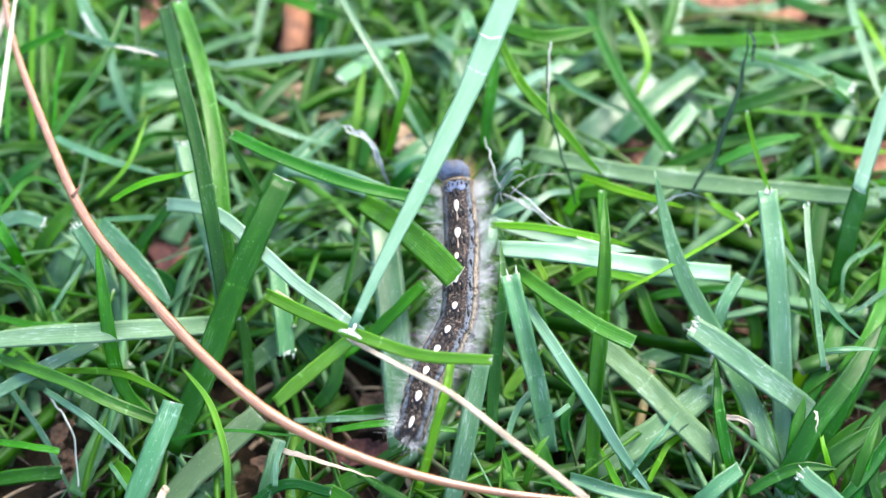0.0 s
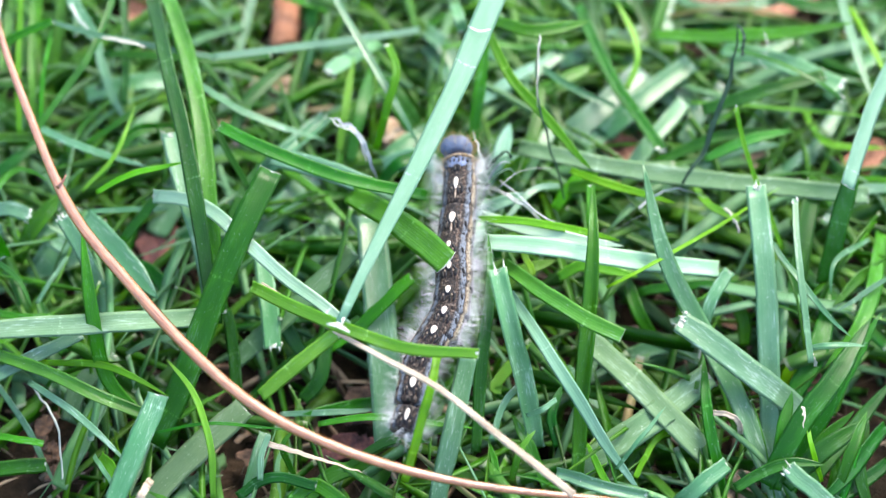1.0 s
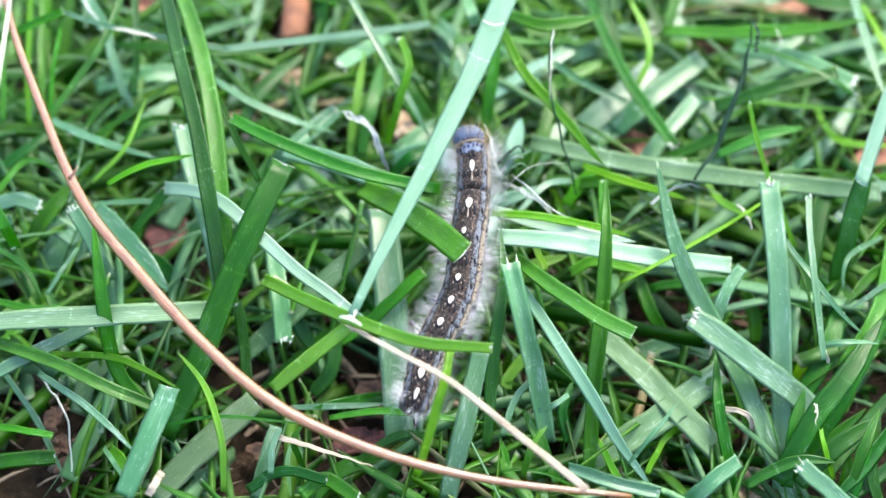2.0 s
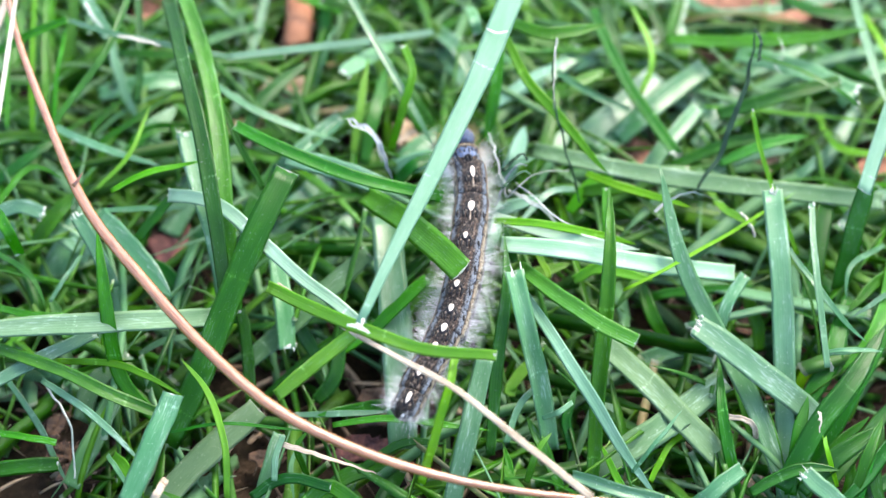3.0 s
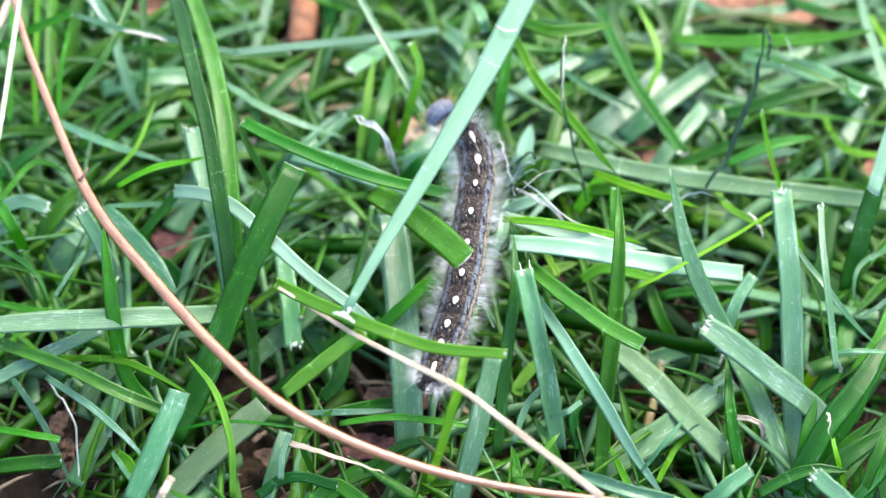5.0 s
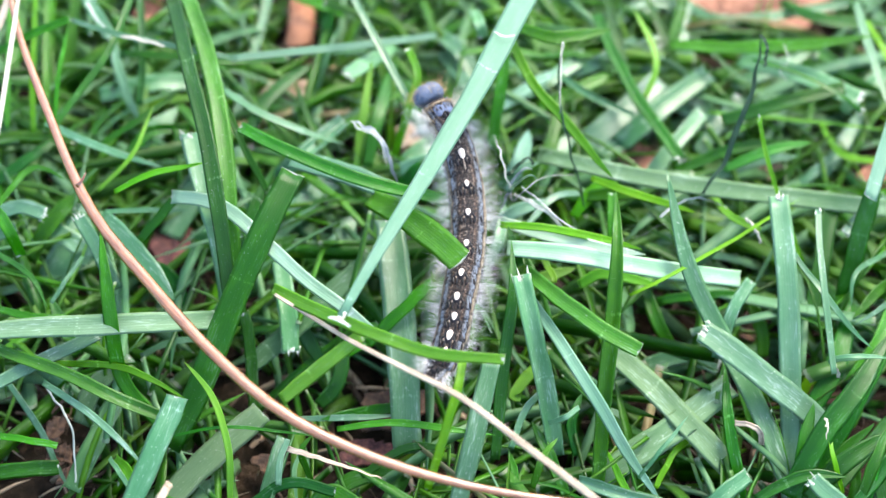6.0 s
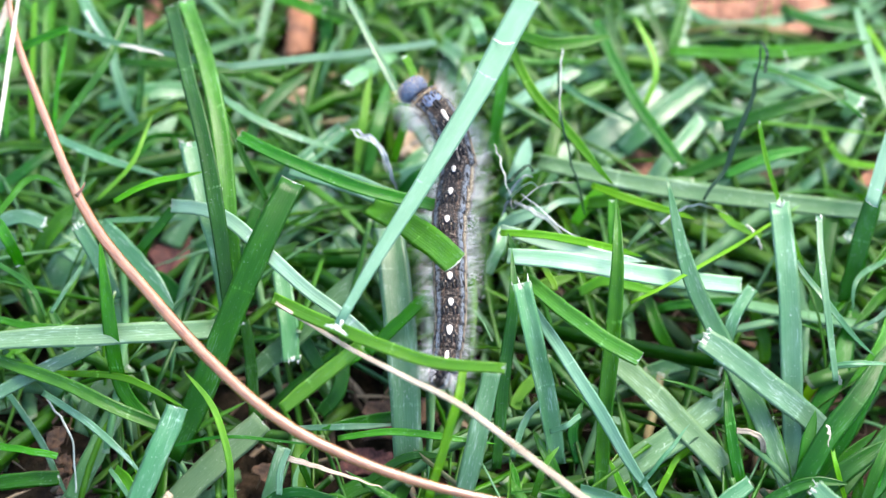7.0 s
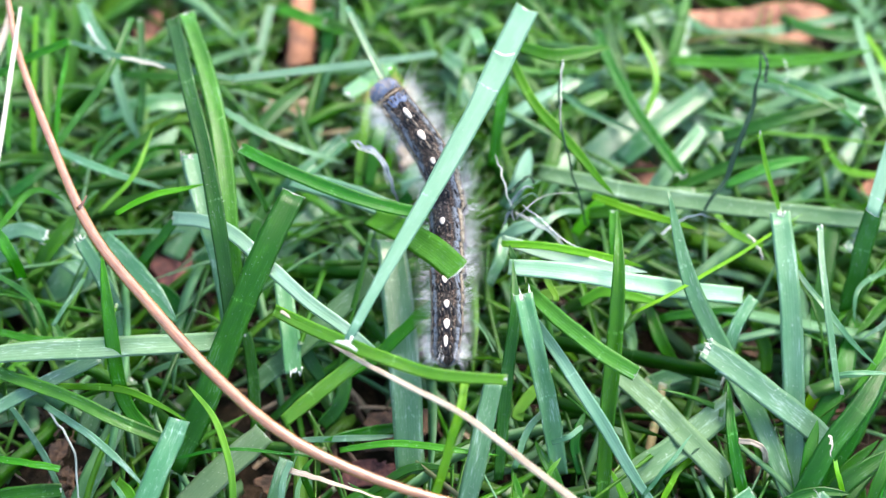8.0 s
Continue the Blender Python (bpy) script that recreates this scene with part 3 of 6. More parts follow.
grass("g", 2.35, "point", (21.3, -26.2, 8.0), (21.7, -16.3, 17.0), (22.7, -6.2, 25.0), (23.3, 2.8, 29.0), (23.8, 11.5, 29.0))
grass("d", 1.34, "point", (10.3, 4.0, 20.0), (8.9, 5.3, 24.0), (8.0, 7.7, 25.0))
grass("l", 1.02, "cut", (12.7, 9.6, 18.0), (14.9, 3.0, 20.0), (15.2, 1.0, 20.0))
grass("g", 1.84, "cut", (-12.1, -6.4, 14.0), (-7.8, -3.7, 18.0), (-2.7, 0.7, 20.0))
grass("b", 4.74, "cut", (-5.8, -21.1, 8.0), (-6.8, -9.6, 14.0), (-8.2, 3.3, 17.0), (-9.5, 13.6, 18.0))
nodding_blade = grass("g", 4.0, "cut", (-12.5, 14.6, 22.0), (-6.5, 6.4, 27.0), (-1.5, -1.6, 31.0), (1.8, -6.9, 33.0), w0=0.9)
grass("l", 2.02, "cut", (-25.0, -5.6, 27.0), (-17.1, -12.0, 31.0), (-10.0, -16.4, 33.0), (-2.5, -19.5, 34.0), (6.5, -19.1, 32.0), w1=0.75)
grass("l", 2.08, "cut", (-23.0, -20.2, 22.0), (-17.5, -17.8, 27.0), (-12.2, -15.5, 31.0))
grass("m", 3.30, "cut", (-29.7, -7.7, 9.0), (-21.0, -0.6, 13.0), (-12.0, 8.7, 15.0))
grass("g", 1.88, "point", (-7.2, -12.4, 6.0), (-12.2, -14.4, 8.0), (-18.6, -16.8, 10.0))
grass("b", 1.01, "point", (-22.2, -15.8, 8.0), (-15.3, -16.5, 10.0), (-7.0, -15.9, 10.0))
grass("l", 1.25, "cut", (-3.1, -32.8, 22.0), (-1.2, -28.0, 28.0), (0.4, -23.0, 31.0), (1.2, -18.8, 31.0))
grass("b", 2.87, "cut", (1.1, -30.5, 9.0), (3.2, -23.4, 17.0), (5.4, -14.2, 23.0))
grass("l", 1.87, "point", (10.7, -12.1, 9.0), (9.8, -11.7, 10.0), (15.0, -6.0, 12.0))
grass("g", 2.62, "point", (-8.4, 2.5, 8.0), (-12.5, -2.8, 10.0), (-16.0, -5.7, 8.0))
grass("d", 2.00, "point", (-8.6, 22.5, 14.0), (-4.9, 24.0, 18.0), (1.5, 29.2, 16.0))
# upper right
grass("b", 4.58, "cut", (19.7, 35.6, 7.0), (27.1, 40.3, 10.0), (37.4, 50.9, 11.0))
grass("b", 2.97, "cut", (20.2, 33.2, 5.0), (27.0, 35.8, 8.0), (36.6, 45.3, 9.0))
grass("g", 2.12, "fray", (26.1, 62.1, 16.0), (30.3, 45.6, 16.0), (34.6, 35.3, 16.0), (37.7, 28.3, 16.0))
grass("m", 3.06, "cut", (14.4, 29.8, 15.0), (30.4, 24.0, 17.0), (47.3, 21.4, 17.0), (69.8, 19.5, 16.0))
grass("l", 1.33, "point", (21.8, 20.3, 21.0), (27.6, 16.7, 22.0), (38.3, 16.3, 18.0))
grass("g", 2.74, "point", (39.0, 56.7, 14.0), (50.8, 52.5, 18.0), (61.2, 49.6, 22.0), (70.8, 49.1, 25.0))
grass("b", 3.66, "fray", (50.9, 52.6, 15.0), (59.7, 46.6, 18.0), (68.1, 39.0, 20.0))
grass("g", 2.51, "cut", (44.9, 35.5, 18.0), (54.2, 36.0, 22.0), (64.0, 37.8, 24.0))
grass("l", 0.81, "fray", (55.4, 10.9, 13.0), (49.0, 19.2, 24.0), (45.8, 24.0, 32.0))
grass("l", 0.80, "point", (44.2, 40.9, 14.0), (58.7, 37.8, 16.0), (75.4, 36.7, 15.0))
grass("g", 2.14, "point", (37.2, 29.7, 11.0), (47.7, 32.2, 15.0), (59.8, 32.0, 17.0))
grass("b", 2.01, "cut", (44.8, 76.4, 7.0), (49.5, 69.1, 9.0), (58.1, 69.4, 9.0), (77.6, 75.6, 8.0))
grass("b", 1.73, "point", (71.9, 62.8, 20.0), (71.1, 46.4, 22.0), (71.8, 33.8, 22.0))
grass("l", 1.48, "point", (74.9, 62.1, 16.0), (75.5, 53.0, 18.0), (77.2, 42.4, 18.0))
grass("p", 2.58, "cut", (74.1, 38.1, 28.0), (66.6, 23.8, 30.0), (61.1, 11.2, 29.0))
grass("g", 2.91, "cut", (62.8, 14.1, 27.0), (61.7, 9.2, 20.0), (61.2, 5.2, 12.0))
grass("g", 1.69, "point", (36.1, 69.2, 14.0), (38.9, 59.4, 13.0), (42.2, 52.5, 10.0))
grass("g", 2.08, "point", (29.2, 71.3, 12.0), (29.5, 58.4, 14.0), (32.6, 47.1, 10.0))
grass("b", 3.70, "cut", (35.3, 58.7, 5.0), (41.7, 64.4, 8.0), (44.7, 73.9, 9.0))
grass("b", 2.52, "cut", (41.8, 62.0, 6.0), (44.0, 51.6, 8.0), (46.8, 44.4, 7.0))
grass("g", 2.46, "point", (63.0, 73.9, 9.0), (70.0, 67.3, 11.0), (84.5, 66.5, 11.0))
grass("d", 2.40, "point", (67.0, 64.4, 8.0), (71.4, 56.7, 10.0), (82.4, 55.3, 10.0))
grass("b", 1.82, "point", (56.8, 29.9, 6.0), (62.4, 32.5, 9.0), (70.1, 39.2, 10.0))
grass("l", 1.41, "point", (65.3, 44.0, 9.0), (66.6, 33.8, 12.0), (76.9, 32.5, 12.0))
grass("g", 1.86, "point", (38.1, 12.2, 8.0), (36.2, 17.2, 12.0), (30.8, 21.4, 14.0))
grass("l", 1.28, "cut", (42.9, 22.5, 14.0), (44.2, 16.3, 17.0), (48.0, 12.8, 18.0))
grass("d", 3.16, "cut", (55.9, 1.2, 10.0), (58.4, 11.3, 14.0), (61.6, 22.1, 16.0))
grass("b", 1.94, "cut", (75.1, 24.1, 12.0), (68.4, 21.4, 14.0), (62.8, 15.7, 14.0))
# right
grass("b", 3.09, "point", (50.5, -29.2, 6.0), (45.1, -15.5, 12.0), (39.0, -4.1, 17.0), (33.8, 1.6, 25.0), (30.7, 13.5, 32.0), w0=1.1)
grass("b", 3.2, "fray", (49.7, -26.6, 5.0), (49.9, -13.7, 12.0), (49.3, -4.3, 19.0), (48.8, 4.3, 24.0), (48.4, 12.9, 27.0))
grass("b", 1.0, "fray", (53.6, -14.0, 21.0), (52.9, -1.1, 26.0), (53.5, 9.4, 28.0))
grass("b", 1.04, "point", (51.0, 5.9, 22.0), (53.8, -2.0, 23.0), (58.3, -6.4, 20.0), (61.3, -8.0, 18.0))
grass("l", 0.61, "point", (25.3, -3.5, 24.0), (31.5, -0.4, 25.0), (43.2, 8.8, 22.0), (55.2, 19.5, 18.0))
grass("b", 0.91, "point", (68.8, 11.7, 15.0), (61.5, 5.4, 18.0), (60.3, 0.5, 16.0))
grass("g", 2.04, "point", (71.9, 9.4, 12.0), (66.0, 4.9, 14.0), (61.1, -0.2, 14.0))
grass("b", 0.90, "point", (69.5, 3.6, 16.0), (64.5, -0.1, 17.0), (60.5, -2.5, 16.0))
grass("g", 1.64, "point", (32.2, 5.9, 6.0), (35.4, 6.1, 9.0), (48.8, 7.0, 10.0))
# lower left
grass("m", 3.03, "cut", (-65.7, -9.2, 20.0), (-55.4, -8.8, 21.0), (-47.4, -8.3, 21.0), (-34.2, -5.4, 18.0))
grass("g", 2.43, "point", (-41.0, -18.1, 9.0), (-46.9, -12.9, 14.0), (-48.0, -6.8, 23.0), (-50.4, 4.2, 27.0))
grass("g", 1.85, "cut", (-66.5, -9.7, 17.0), (-56.1, -13.7, 18.0), (-47.4, -17.8, 18.0), (-39.3, -20.0, 15.0))
grass("l", 1.09, "point", (-56.9, -10.6, 14.0), (-47.9, -11.9, 16.0), (-42.4, -14.5, 17.0), (-37.3, -16.6, 15.0))
grass("b", 1.15, "point", (-58.1, -13.8, 14.0), (-51.7, -18.5, 16.0), (-45.9, -23.4, 17.0), (-41.4, -27.3, 15.0))
grass("b", 2.07, "cut", (-65.8, -15.8, 15.0), (-59.0, -12.7, 17.0), (-50.4, -8.0, 18.0))
grass("l", 1.1, "point", (-30.4, -29.6, 9.0), (-30.5, -24.2, 15.0), (-33.1, -17.8, 18.0), (-37.9, -11.7, 17.0))
grass("b", 3.37, "cut", (-42.6, -33.0, 15.0), (-39.3, -26.1, 19.0), (-37.0, -19.5, 21.0))
grass("m", 3.89, "cut", (-40.3, -29.6, 7.0), (-33.9, -22.7, 9.0), (-27.0, -16.4, 11.0))
grass("g", 0.5, "point", (-38.8, -21.9, 14.0), (-30.7, -21.0, 15.0), (-18.1, -21.3, 13.0))
grass("l", 1.85, "cut", (-47.6, -22.6, 8.0), (-44.3, -26.7, 11.0), (-41.7, -29.7, 12.0))
grass("g", 0.90, "point", (-69.7, 7.8, 16.0), (-62.3, 2.4, 17.0), (-59.6, -1.9, 15.0))
grass("b", 0.72, "cut", (-59.4, -0.4, 14.0), (-57.6, 3.2, 15.0), (-56.2, 8.1, 14.0))
grass("b", 3.9, "point", (-53.9, 13.7, 17.0), (-46.8, 5.6, 18.0), (-40.4, -1.3, 17.0))
grass("g", 1.90, "cut", (-28.8, -13.4, 6.0), (-29.5, -5.6, 13.0), (-30.6, -1.9, 15.0))
grass("b", 1.07, "point", (-64.5, -11.7, 10.0), (-59.8, -17.2, 8.0), (-54.5, -25.7, 3.0))
grass("g", 1.05, "cut", (-66.0, -19.7, 9.0), (-60.1, -20.9, 10.0), (-55.5, -21.8, 10.0))
grass("d", 2.30, "cut", (-65.9, -24.4, 6.0), (-61.2, -24.0, 7.0), (-55.9, -23.1, 6.0))
grass("m", 3.25, "cut", (-54.7, -14.7, 3.0), (-53.0, -10.5, 6.0), (-48.1, -5.7, 8.0))
grass("m", 3.48, "cut", (-45.2, -26.6, 3.0), (-42.2, -19.9, 6.0), (-37.6, -13.4, 8.0))
grass("b", 1.84, "cut", (-26.3, -29.2, 6.0), (-25.1, -24.9, 9.0), (-24.0, -20.0, 10.0))
grass("b", 0.84, "point", (-21.6, -28.8, 5.0), (-22.1, -24.0, 7.0), (-21.1, -19.9, 8.0))
grass("d", 2.53, "point", (-18.4, -28.4, 4.0), (-13.5, -24.4, 6.0), (-5.3, -23.1, 7.0))
grass("g", 2.12, "cut", (-19.4, -30.5, 10.0), (-16.2, -28.4, 11.0), (-11.3, -31.3, 11.0))
grass("d", 2.25, "cut", (-19.3, -11.9, 5.0), (-16.6, -9.6, 8.0), (-15.9, -4.8, 10.0))
grass("g", 1.28, "point", (-70.1, 1.2, 10.0), (-62.5, -1.5, 12.0), (-52.7, -0.8, 10.0))
grass("b", 1.07, "point", (-46.9, -4.5, 6.0), (-42.1, -3.8, 9.0), (-33.3, -2.8, 10.0))
# lower right
grass("b", 3.86, "fray", (54.6, -17.0, 11.0), (48.0, -13.6, 15.0), (41.2, -10.3, 19.0), (35.7, -7.2, 21.0))
grass("m", 3.70, "cut", (42.8, -24.7, 7.0), (35.6, -19.2, 12.0), (29.4, -12.9, 14.0), (23.1, -6.6, 15.0))
grass("m", 4.05, "cut", (21.7, -24.5, 9.0), (31.0, -19.2, 12.0), (41.1, -11.6, 13.0))
grass("b", 1.98, "cut", (39.7, -7.1, 13.0), (41.4, -2.2, 18.0), (44.5, 2.2, 20.0))
grass("g", 1.85, "point", (42.5, -28.8, 5.0), (41.2, -23.6, 10.0), (39.8, -17.5, 14.0), (40.2, -9.3, 15.0))
grass("d", 2.65, "point", (50.3, -26.6, 3.0), (55.0, -20.4, 7.0), (60.1, -12.7, 12.0), (67.3, -2.5, 16.0))
grass("d", 2.32, "point", (54.7, -26.2, 6.0), (62.3, -18.1, 8.0), (69.1, -10.7, 10.0))
grass("b", 2.40, "fray", (53.9, -34.3, 18.0), (50.4, -32.2, 20.0), (47.8, -29.9, 21.0))
grass("l", 0.85, "point", (55.7, -27.1, 10.0), (53.9, -23.7, 14.0), (53.9, -18.8, 14.0))
grass("d", 1.45, "point", (57.8, -30.5, 9.0), (59.3, -25.8, 13.0), (61.7, -19.7, 14.0))
grass("d", 2.38, "point", (66.6, -18.2, 10.0), (58.2, -27.6, 13.0), (53.7, -31.7, 12.0))
grass("b", 0.78, "point", (55.5, -8.5, 15.0), (59.1, -8.9, 17.0), (64.5, -7.8, 16.0))
grass("l", 1.01, "cut", (29.6, -25.7, 8.0), (31.9, -21.8, 10.0), (34.7, -19.1, 10.0))
grass("b", 1.88, "cut", (17.5, -28.5, 16.0), (23.3, -31.4, 18.0), (29.4, -32.5, 17.0))
grass("b", 2.49, "cut", (34.6, -30.1, 8.0), (37.9, -28.2, 11.0), (42.4, -24.7, 11.0))
grass("d", 2.30, "cut", (46.5, -17.1, 4.0), (44.8, -11.5, 8.0), (43.6, -6.2, 9.0))
grass("g", 1.84, "point", (16.9, -26.2, 6.0), (14.5, -21.3, 9.0), (12.1, -16.4, 10.0))
grass("d", 1.54, "point", (18.9, -19.9, 6.0), (18.2, -15.3, 8.0), (20.0, -11.1, 9.0))
grass("g", 1.33, "point", (7.8, -28.8, 5.0), (9.5, -25.3, 8.0), (8.7, -20.4, 9.0))
grass("l", 1.16, "point", (27.0, -30.1, 8.0), (24.6, -26.2, 10.0), (22.5, -21.4, 11.0))
grass("g", 2.70, "point", (73.1, 16.4, 10.0), (65.2, -2.5, 16.0), (57.8, -11.0, 14.0))
grass("d", 3.25, "point", (53.9, -13.4, 8.0), (58.8, -5.4, 11.0), (62.0, 4.1, 12.0))
# dull pale leaves lying deep in the lawn
grass("b", 5.42, "cut", (-63.4, 9.8, 5.0), (-60.6, 15.1, 7.0), (-58.2, 21.8, 8.0))
grass("b", 2.41, "fray", (-70.5, 13.3, 17.0), (-65.3, 13.6, 19.0), (-61.5, 12.2, 19.0))
grass("b", 4.72, "cut", (-46.0, 19.5, 4.0), (-41.8, 28.6, 7.0), (-35.1, 35.2, 8.0))
grass("b", 3.86, "point", (-54.9, 33.2, 5.0), (-51.3, 37.7, 8.0), (-47.2, 44.0, 9.0))
grass("b", 4.37, "cut", (-29.6, 18.8, 5.0), (-24.9, 22.4, 8.0), (-19.9, 28.2, 9.0))
grass("b", 4.11, "point", (-22.2, 11.5, 4.0), (-18.0, 16.2, 7.0), (-15.5, 22.4, 8.0))
grass("b", 3.78, "cut", (-13.6, 17.6, 5.0), (-10.6, 22.4, 8.0), (-9.0, 27.6, 9.0))
grass("b", 3.67, "point", (14.0, 27.3, 7.0), (17.1, 32.3, 10.0), (21.6, 39.0, 11.0))
grass("b", 3.12, "cut", (-9.1, 31.6, 7.0), (-4.8, 35.0, 9.0), (1.6, 40.7, 9.0))
grass("b", 3.32, "point", (38.8, 30.9, 4.0), (42.2, 25.1, 6.0), (47.9, 22.6, 7.0))
grass("b", 2.86, "cut", (43.5, 37.7, 7.0), (47.2, 42.7, 9.0), (52.1, 49.4, 9.0))
grass("b", 2.68, "point", (63.5, 32.1, 8.0), (67.9, 37.9, 10.0), (73.6, 47.1, 10.0))
grass("b", 3.17, "cut", (32.5, 52.1, 6.0), (37.6, 56.3, 9.0), (44.5, 59.5, 10.0))
grass("b", 2.66, "point", (28.8, 16.0, 4.0), (33.3, 18.5, 7.0), (40.7, 18.9, 8.0))
grass("b", 2.71, "cut", (30.8, -3.4, 4.0), (36.8, -2.5, 6.0), (41.6, -5.1, 7.0))
grass("b", 2.28, "point", (20.9, -5.4, 4.0), (23.8, -10.5, 6.0), (25.8, -16.7, 7.0))
grass("g", 2.23, "cut", (-64.4, 2.5, 8.0), (-66.9, -1.2, 9.0), (-69.3, -6.2, 9.0))
grass("g", 2.77, "point", (-31.4, 8.0, 6.0), (-28.6, 12.6, 9.0), (-24.3, 16.4, 10.0))
grass("d", 2.30, "point", (-19.7, -4.5, 6.0), (-22.2, -1.2, 9.0), (-23.3, 3.3, 10.0))
grass("d", 2.22, "point", (-40.9, 3.7, 6.0), (-43.6, 8.2, 9.0), (-48.3, 10.8, 10.0))
grass("g", 2.01, "point", (-56.2, -5.1, 7.0), (-58.0, -2.2, 9.0), (-61.3, 3.3, 10.0))
grass("g", 2.20, "point", (49.4, -1.9, 5.0), (48.6, 2.5, 8.0), (46.5, 8.2, 9.0))
grass("d", 2.17, "point", (35.3, -0.9, 5.0), (32.5, 2.5, 8.0), (30.5, 10.4, 9.0))
grass("g", 2.37, "point", (60.2, -14.3, 6.0), (63.1, -8.2, 9.0), (67.8, -4.8, 10.0))
grass("l", 1.81, "point", (53.4, -9.9, 5.0), (55.9, -6.7, 8.0), (61.9, -5.3, 9.0))
grass("p", 2.77, "point", (8.9, 23.9, 13.0), (11.1, 26.6, 17.0), (13.0, 34.3, 16.0))
grass("p", 2.15, "point", (6.7, 15.9, 13.0), (10.4, 16.6, 17.0), (16.2, 18.3, 18.0))
grass("p", 3.37, "cut", (-8.0, 28.9, 11.0), (-3.2, 28.2, 14.0), (0.7, 27.2, 14.0))
grass("b", 2.92, "fray", (-25.8, 6.7, 16.0), (-24.3, -0.5, 16.0), (-23.3, -7.4, 13.0))
grass("b", 1.96, "point", (5.9, 9.4, 12.0), (7.7, 12.8, 15.0), (8.7, 19.5, 15.0))
grass("b", 3.62, "cut", (28.7, 57.9, 7.0), (34.9, 60.2, 9.0), (44.0, 64.2, 10.0))
grass("b", 2.99, "point", (51.3, 52.7, 8.0), (57.8, 55.0, 10.0), (66.3, 59.8, 10.0))
grass("b", 3.09, "cut", (40.6, 51.0, 6.0), (45.2, 44.9, 8.0), (51.9, 42.5, 8.0))
grass("b", 2.82, "point", (70.2, 47.3, 8.0), (75.7, 52.3, 10.0), (82.8, 57.0, 10.0))
grass("b", 2.47, "point", (19.9, 52.3, 10.0), (25.9, 53.7, 12.0), (34.1, 60.7, 12.0))
grass("b", 2.83, "cut", (11.6, 46.8, 10.0), (17.6, 49.3, 12.0), (24.5, 55.9, 12.0))
grass("b", 3.28, "cut", (29.4, 68.9, 8.0), (34.6, 69.5, 10.0), (42.4, 73.2, 10.0))
grass("d", 2.29, "point", (50.7, -28.4, 4.0), (56.7, -20.8, 8.0), (62.5, -15.9, 10.0))
grass("d", 2.28, "point", (67.8, -21.7, 5.0), (59.9, -27.5, 7.0), (52.6, -30.3, 8.0))
grass("d", 1.93, "point", (63.0, -29.5, 6.0), (62.0, -24.0, 9.0), (64.1, -17.8, 11.0))
grass("d", 1.77, "point", (57.6, -28.0, 3.0), (59.3, -23.5, 6.0), (59.1, -17.2, 8.0))
grass("b", 4.01, "cut", (29.5, 37.5, 9.0), (35.9, 42.7, 12.0), (45.9, 52.0, 12.0))
grass("b", 2.55, "point", (39.4, 26.8, 10.0), (49.1, 31.3, 12.0), (58.9, 33.5, 12.0))
grass("l", 2.22, "point", (19.9, 19.4, 12.0), (23.5, 22.9, 15.0), (29.3, 26.4, 15.0))
grass("b", 2.92, "cut", (31.8, 26.8, 10.0), (37.8, 34.2, 13.0), (43.5, 41.8, 13.0))
grass("l", 1.92, "point", (19.7, 4.9, 14.0), (23.9, 5.7, 16.0), (31.7, 4.3, 15.0))
grass("l", 2.30, "point", (10.3, 1.9, 9.0), (12.9, 6.2, 12.0), (20.0, 8.8, 13.0))
# blades filling the corners, thin upright ones and small dry bits
grass("d", 3.23, "point", (47.7, -27.6, 10.0), (52.1, -21.2, 14.0), (58.3, -13.7, 17.0), (64.8, -4.7, 18.0))
grass("d", 2.7, "point", (50.8, -27.5, 9.0), (55.1, -24.1, 13.0), (62.2, -19.7, 15.0))
grass("d", 1.87, "point", (56.8, -29.2, 12.0), (58.3, -25.5, 16.0), (61.6, -19.4, 17.0))
grass("d", 2.24, "point", (49.5, -27.5, 8.0), (50.3, -21.6, 13.0), (52.1, -15.4, 15.0))
grass("d", 1.75, "point", (43.5, -27.7, 9.0), (49.5, -25.5, 12.0), (55.6, -25.8, 13.0))
grass("m", 3.1, "cut", (-53.7, -26.2, 5.0), (-51.3, -20.5, 7.0), (-48.9, -12.9, 8.0))
grass("b", 0.77, "cut", (-47.0, -24.9, 13.0), (-45.2, -27.5, 15.0), (-43.6, -29.5, 14.0))
grass("g", 1.05, "cut", (-73.1, 33.4, 14.0), (-74.2, 44.4, 18.0), (-76.5, 59.3, 20.0))
grass("l", 1.04, "cut", (-68.3, 32.1, 15.0), (-69.7, 43.5, 19.0), (-71.5, 58.3, 21.0))
grass("g", 1.24, "cut", (-67.0, 34.4, 13.0), (-68.0, 44.2, 17.0), (-70.3, 59.8, 19.0))
grass("g", 0.84, "point", (-64.7, 31.9, 16.0), (-64.5, 40.1, 20.0), (-64.3, 49.9, 22.0))
grass("d", 1.35, "cut", (-52.3, 39.5, 14.0), (-52.5, 48.8, 18.0), (-54.1, 59.1, 20.0))
grass("g", 1.09, "point", (-55.9, 27.4, 18.0), (-50.2, 31.1, 20.0), (-44.2, 37.4, 20.0))
stalk("withered_blade", "thin white-edged dry grass strip", "grass blade", SHRED, 0.94, (-61.3, 53.3, 24.0), (-59.1, 48.9, 25.0), (-57.5, 47.3, 24.0), wave=0.2, section=LEAF, w0=0.6, w1=0.4)
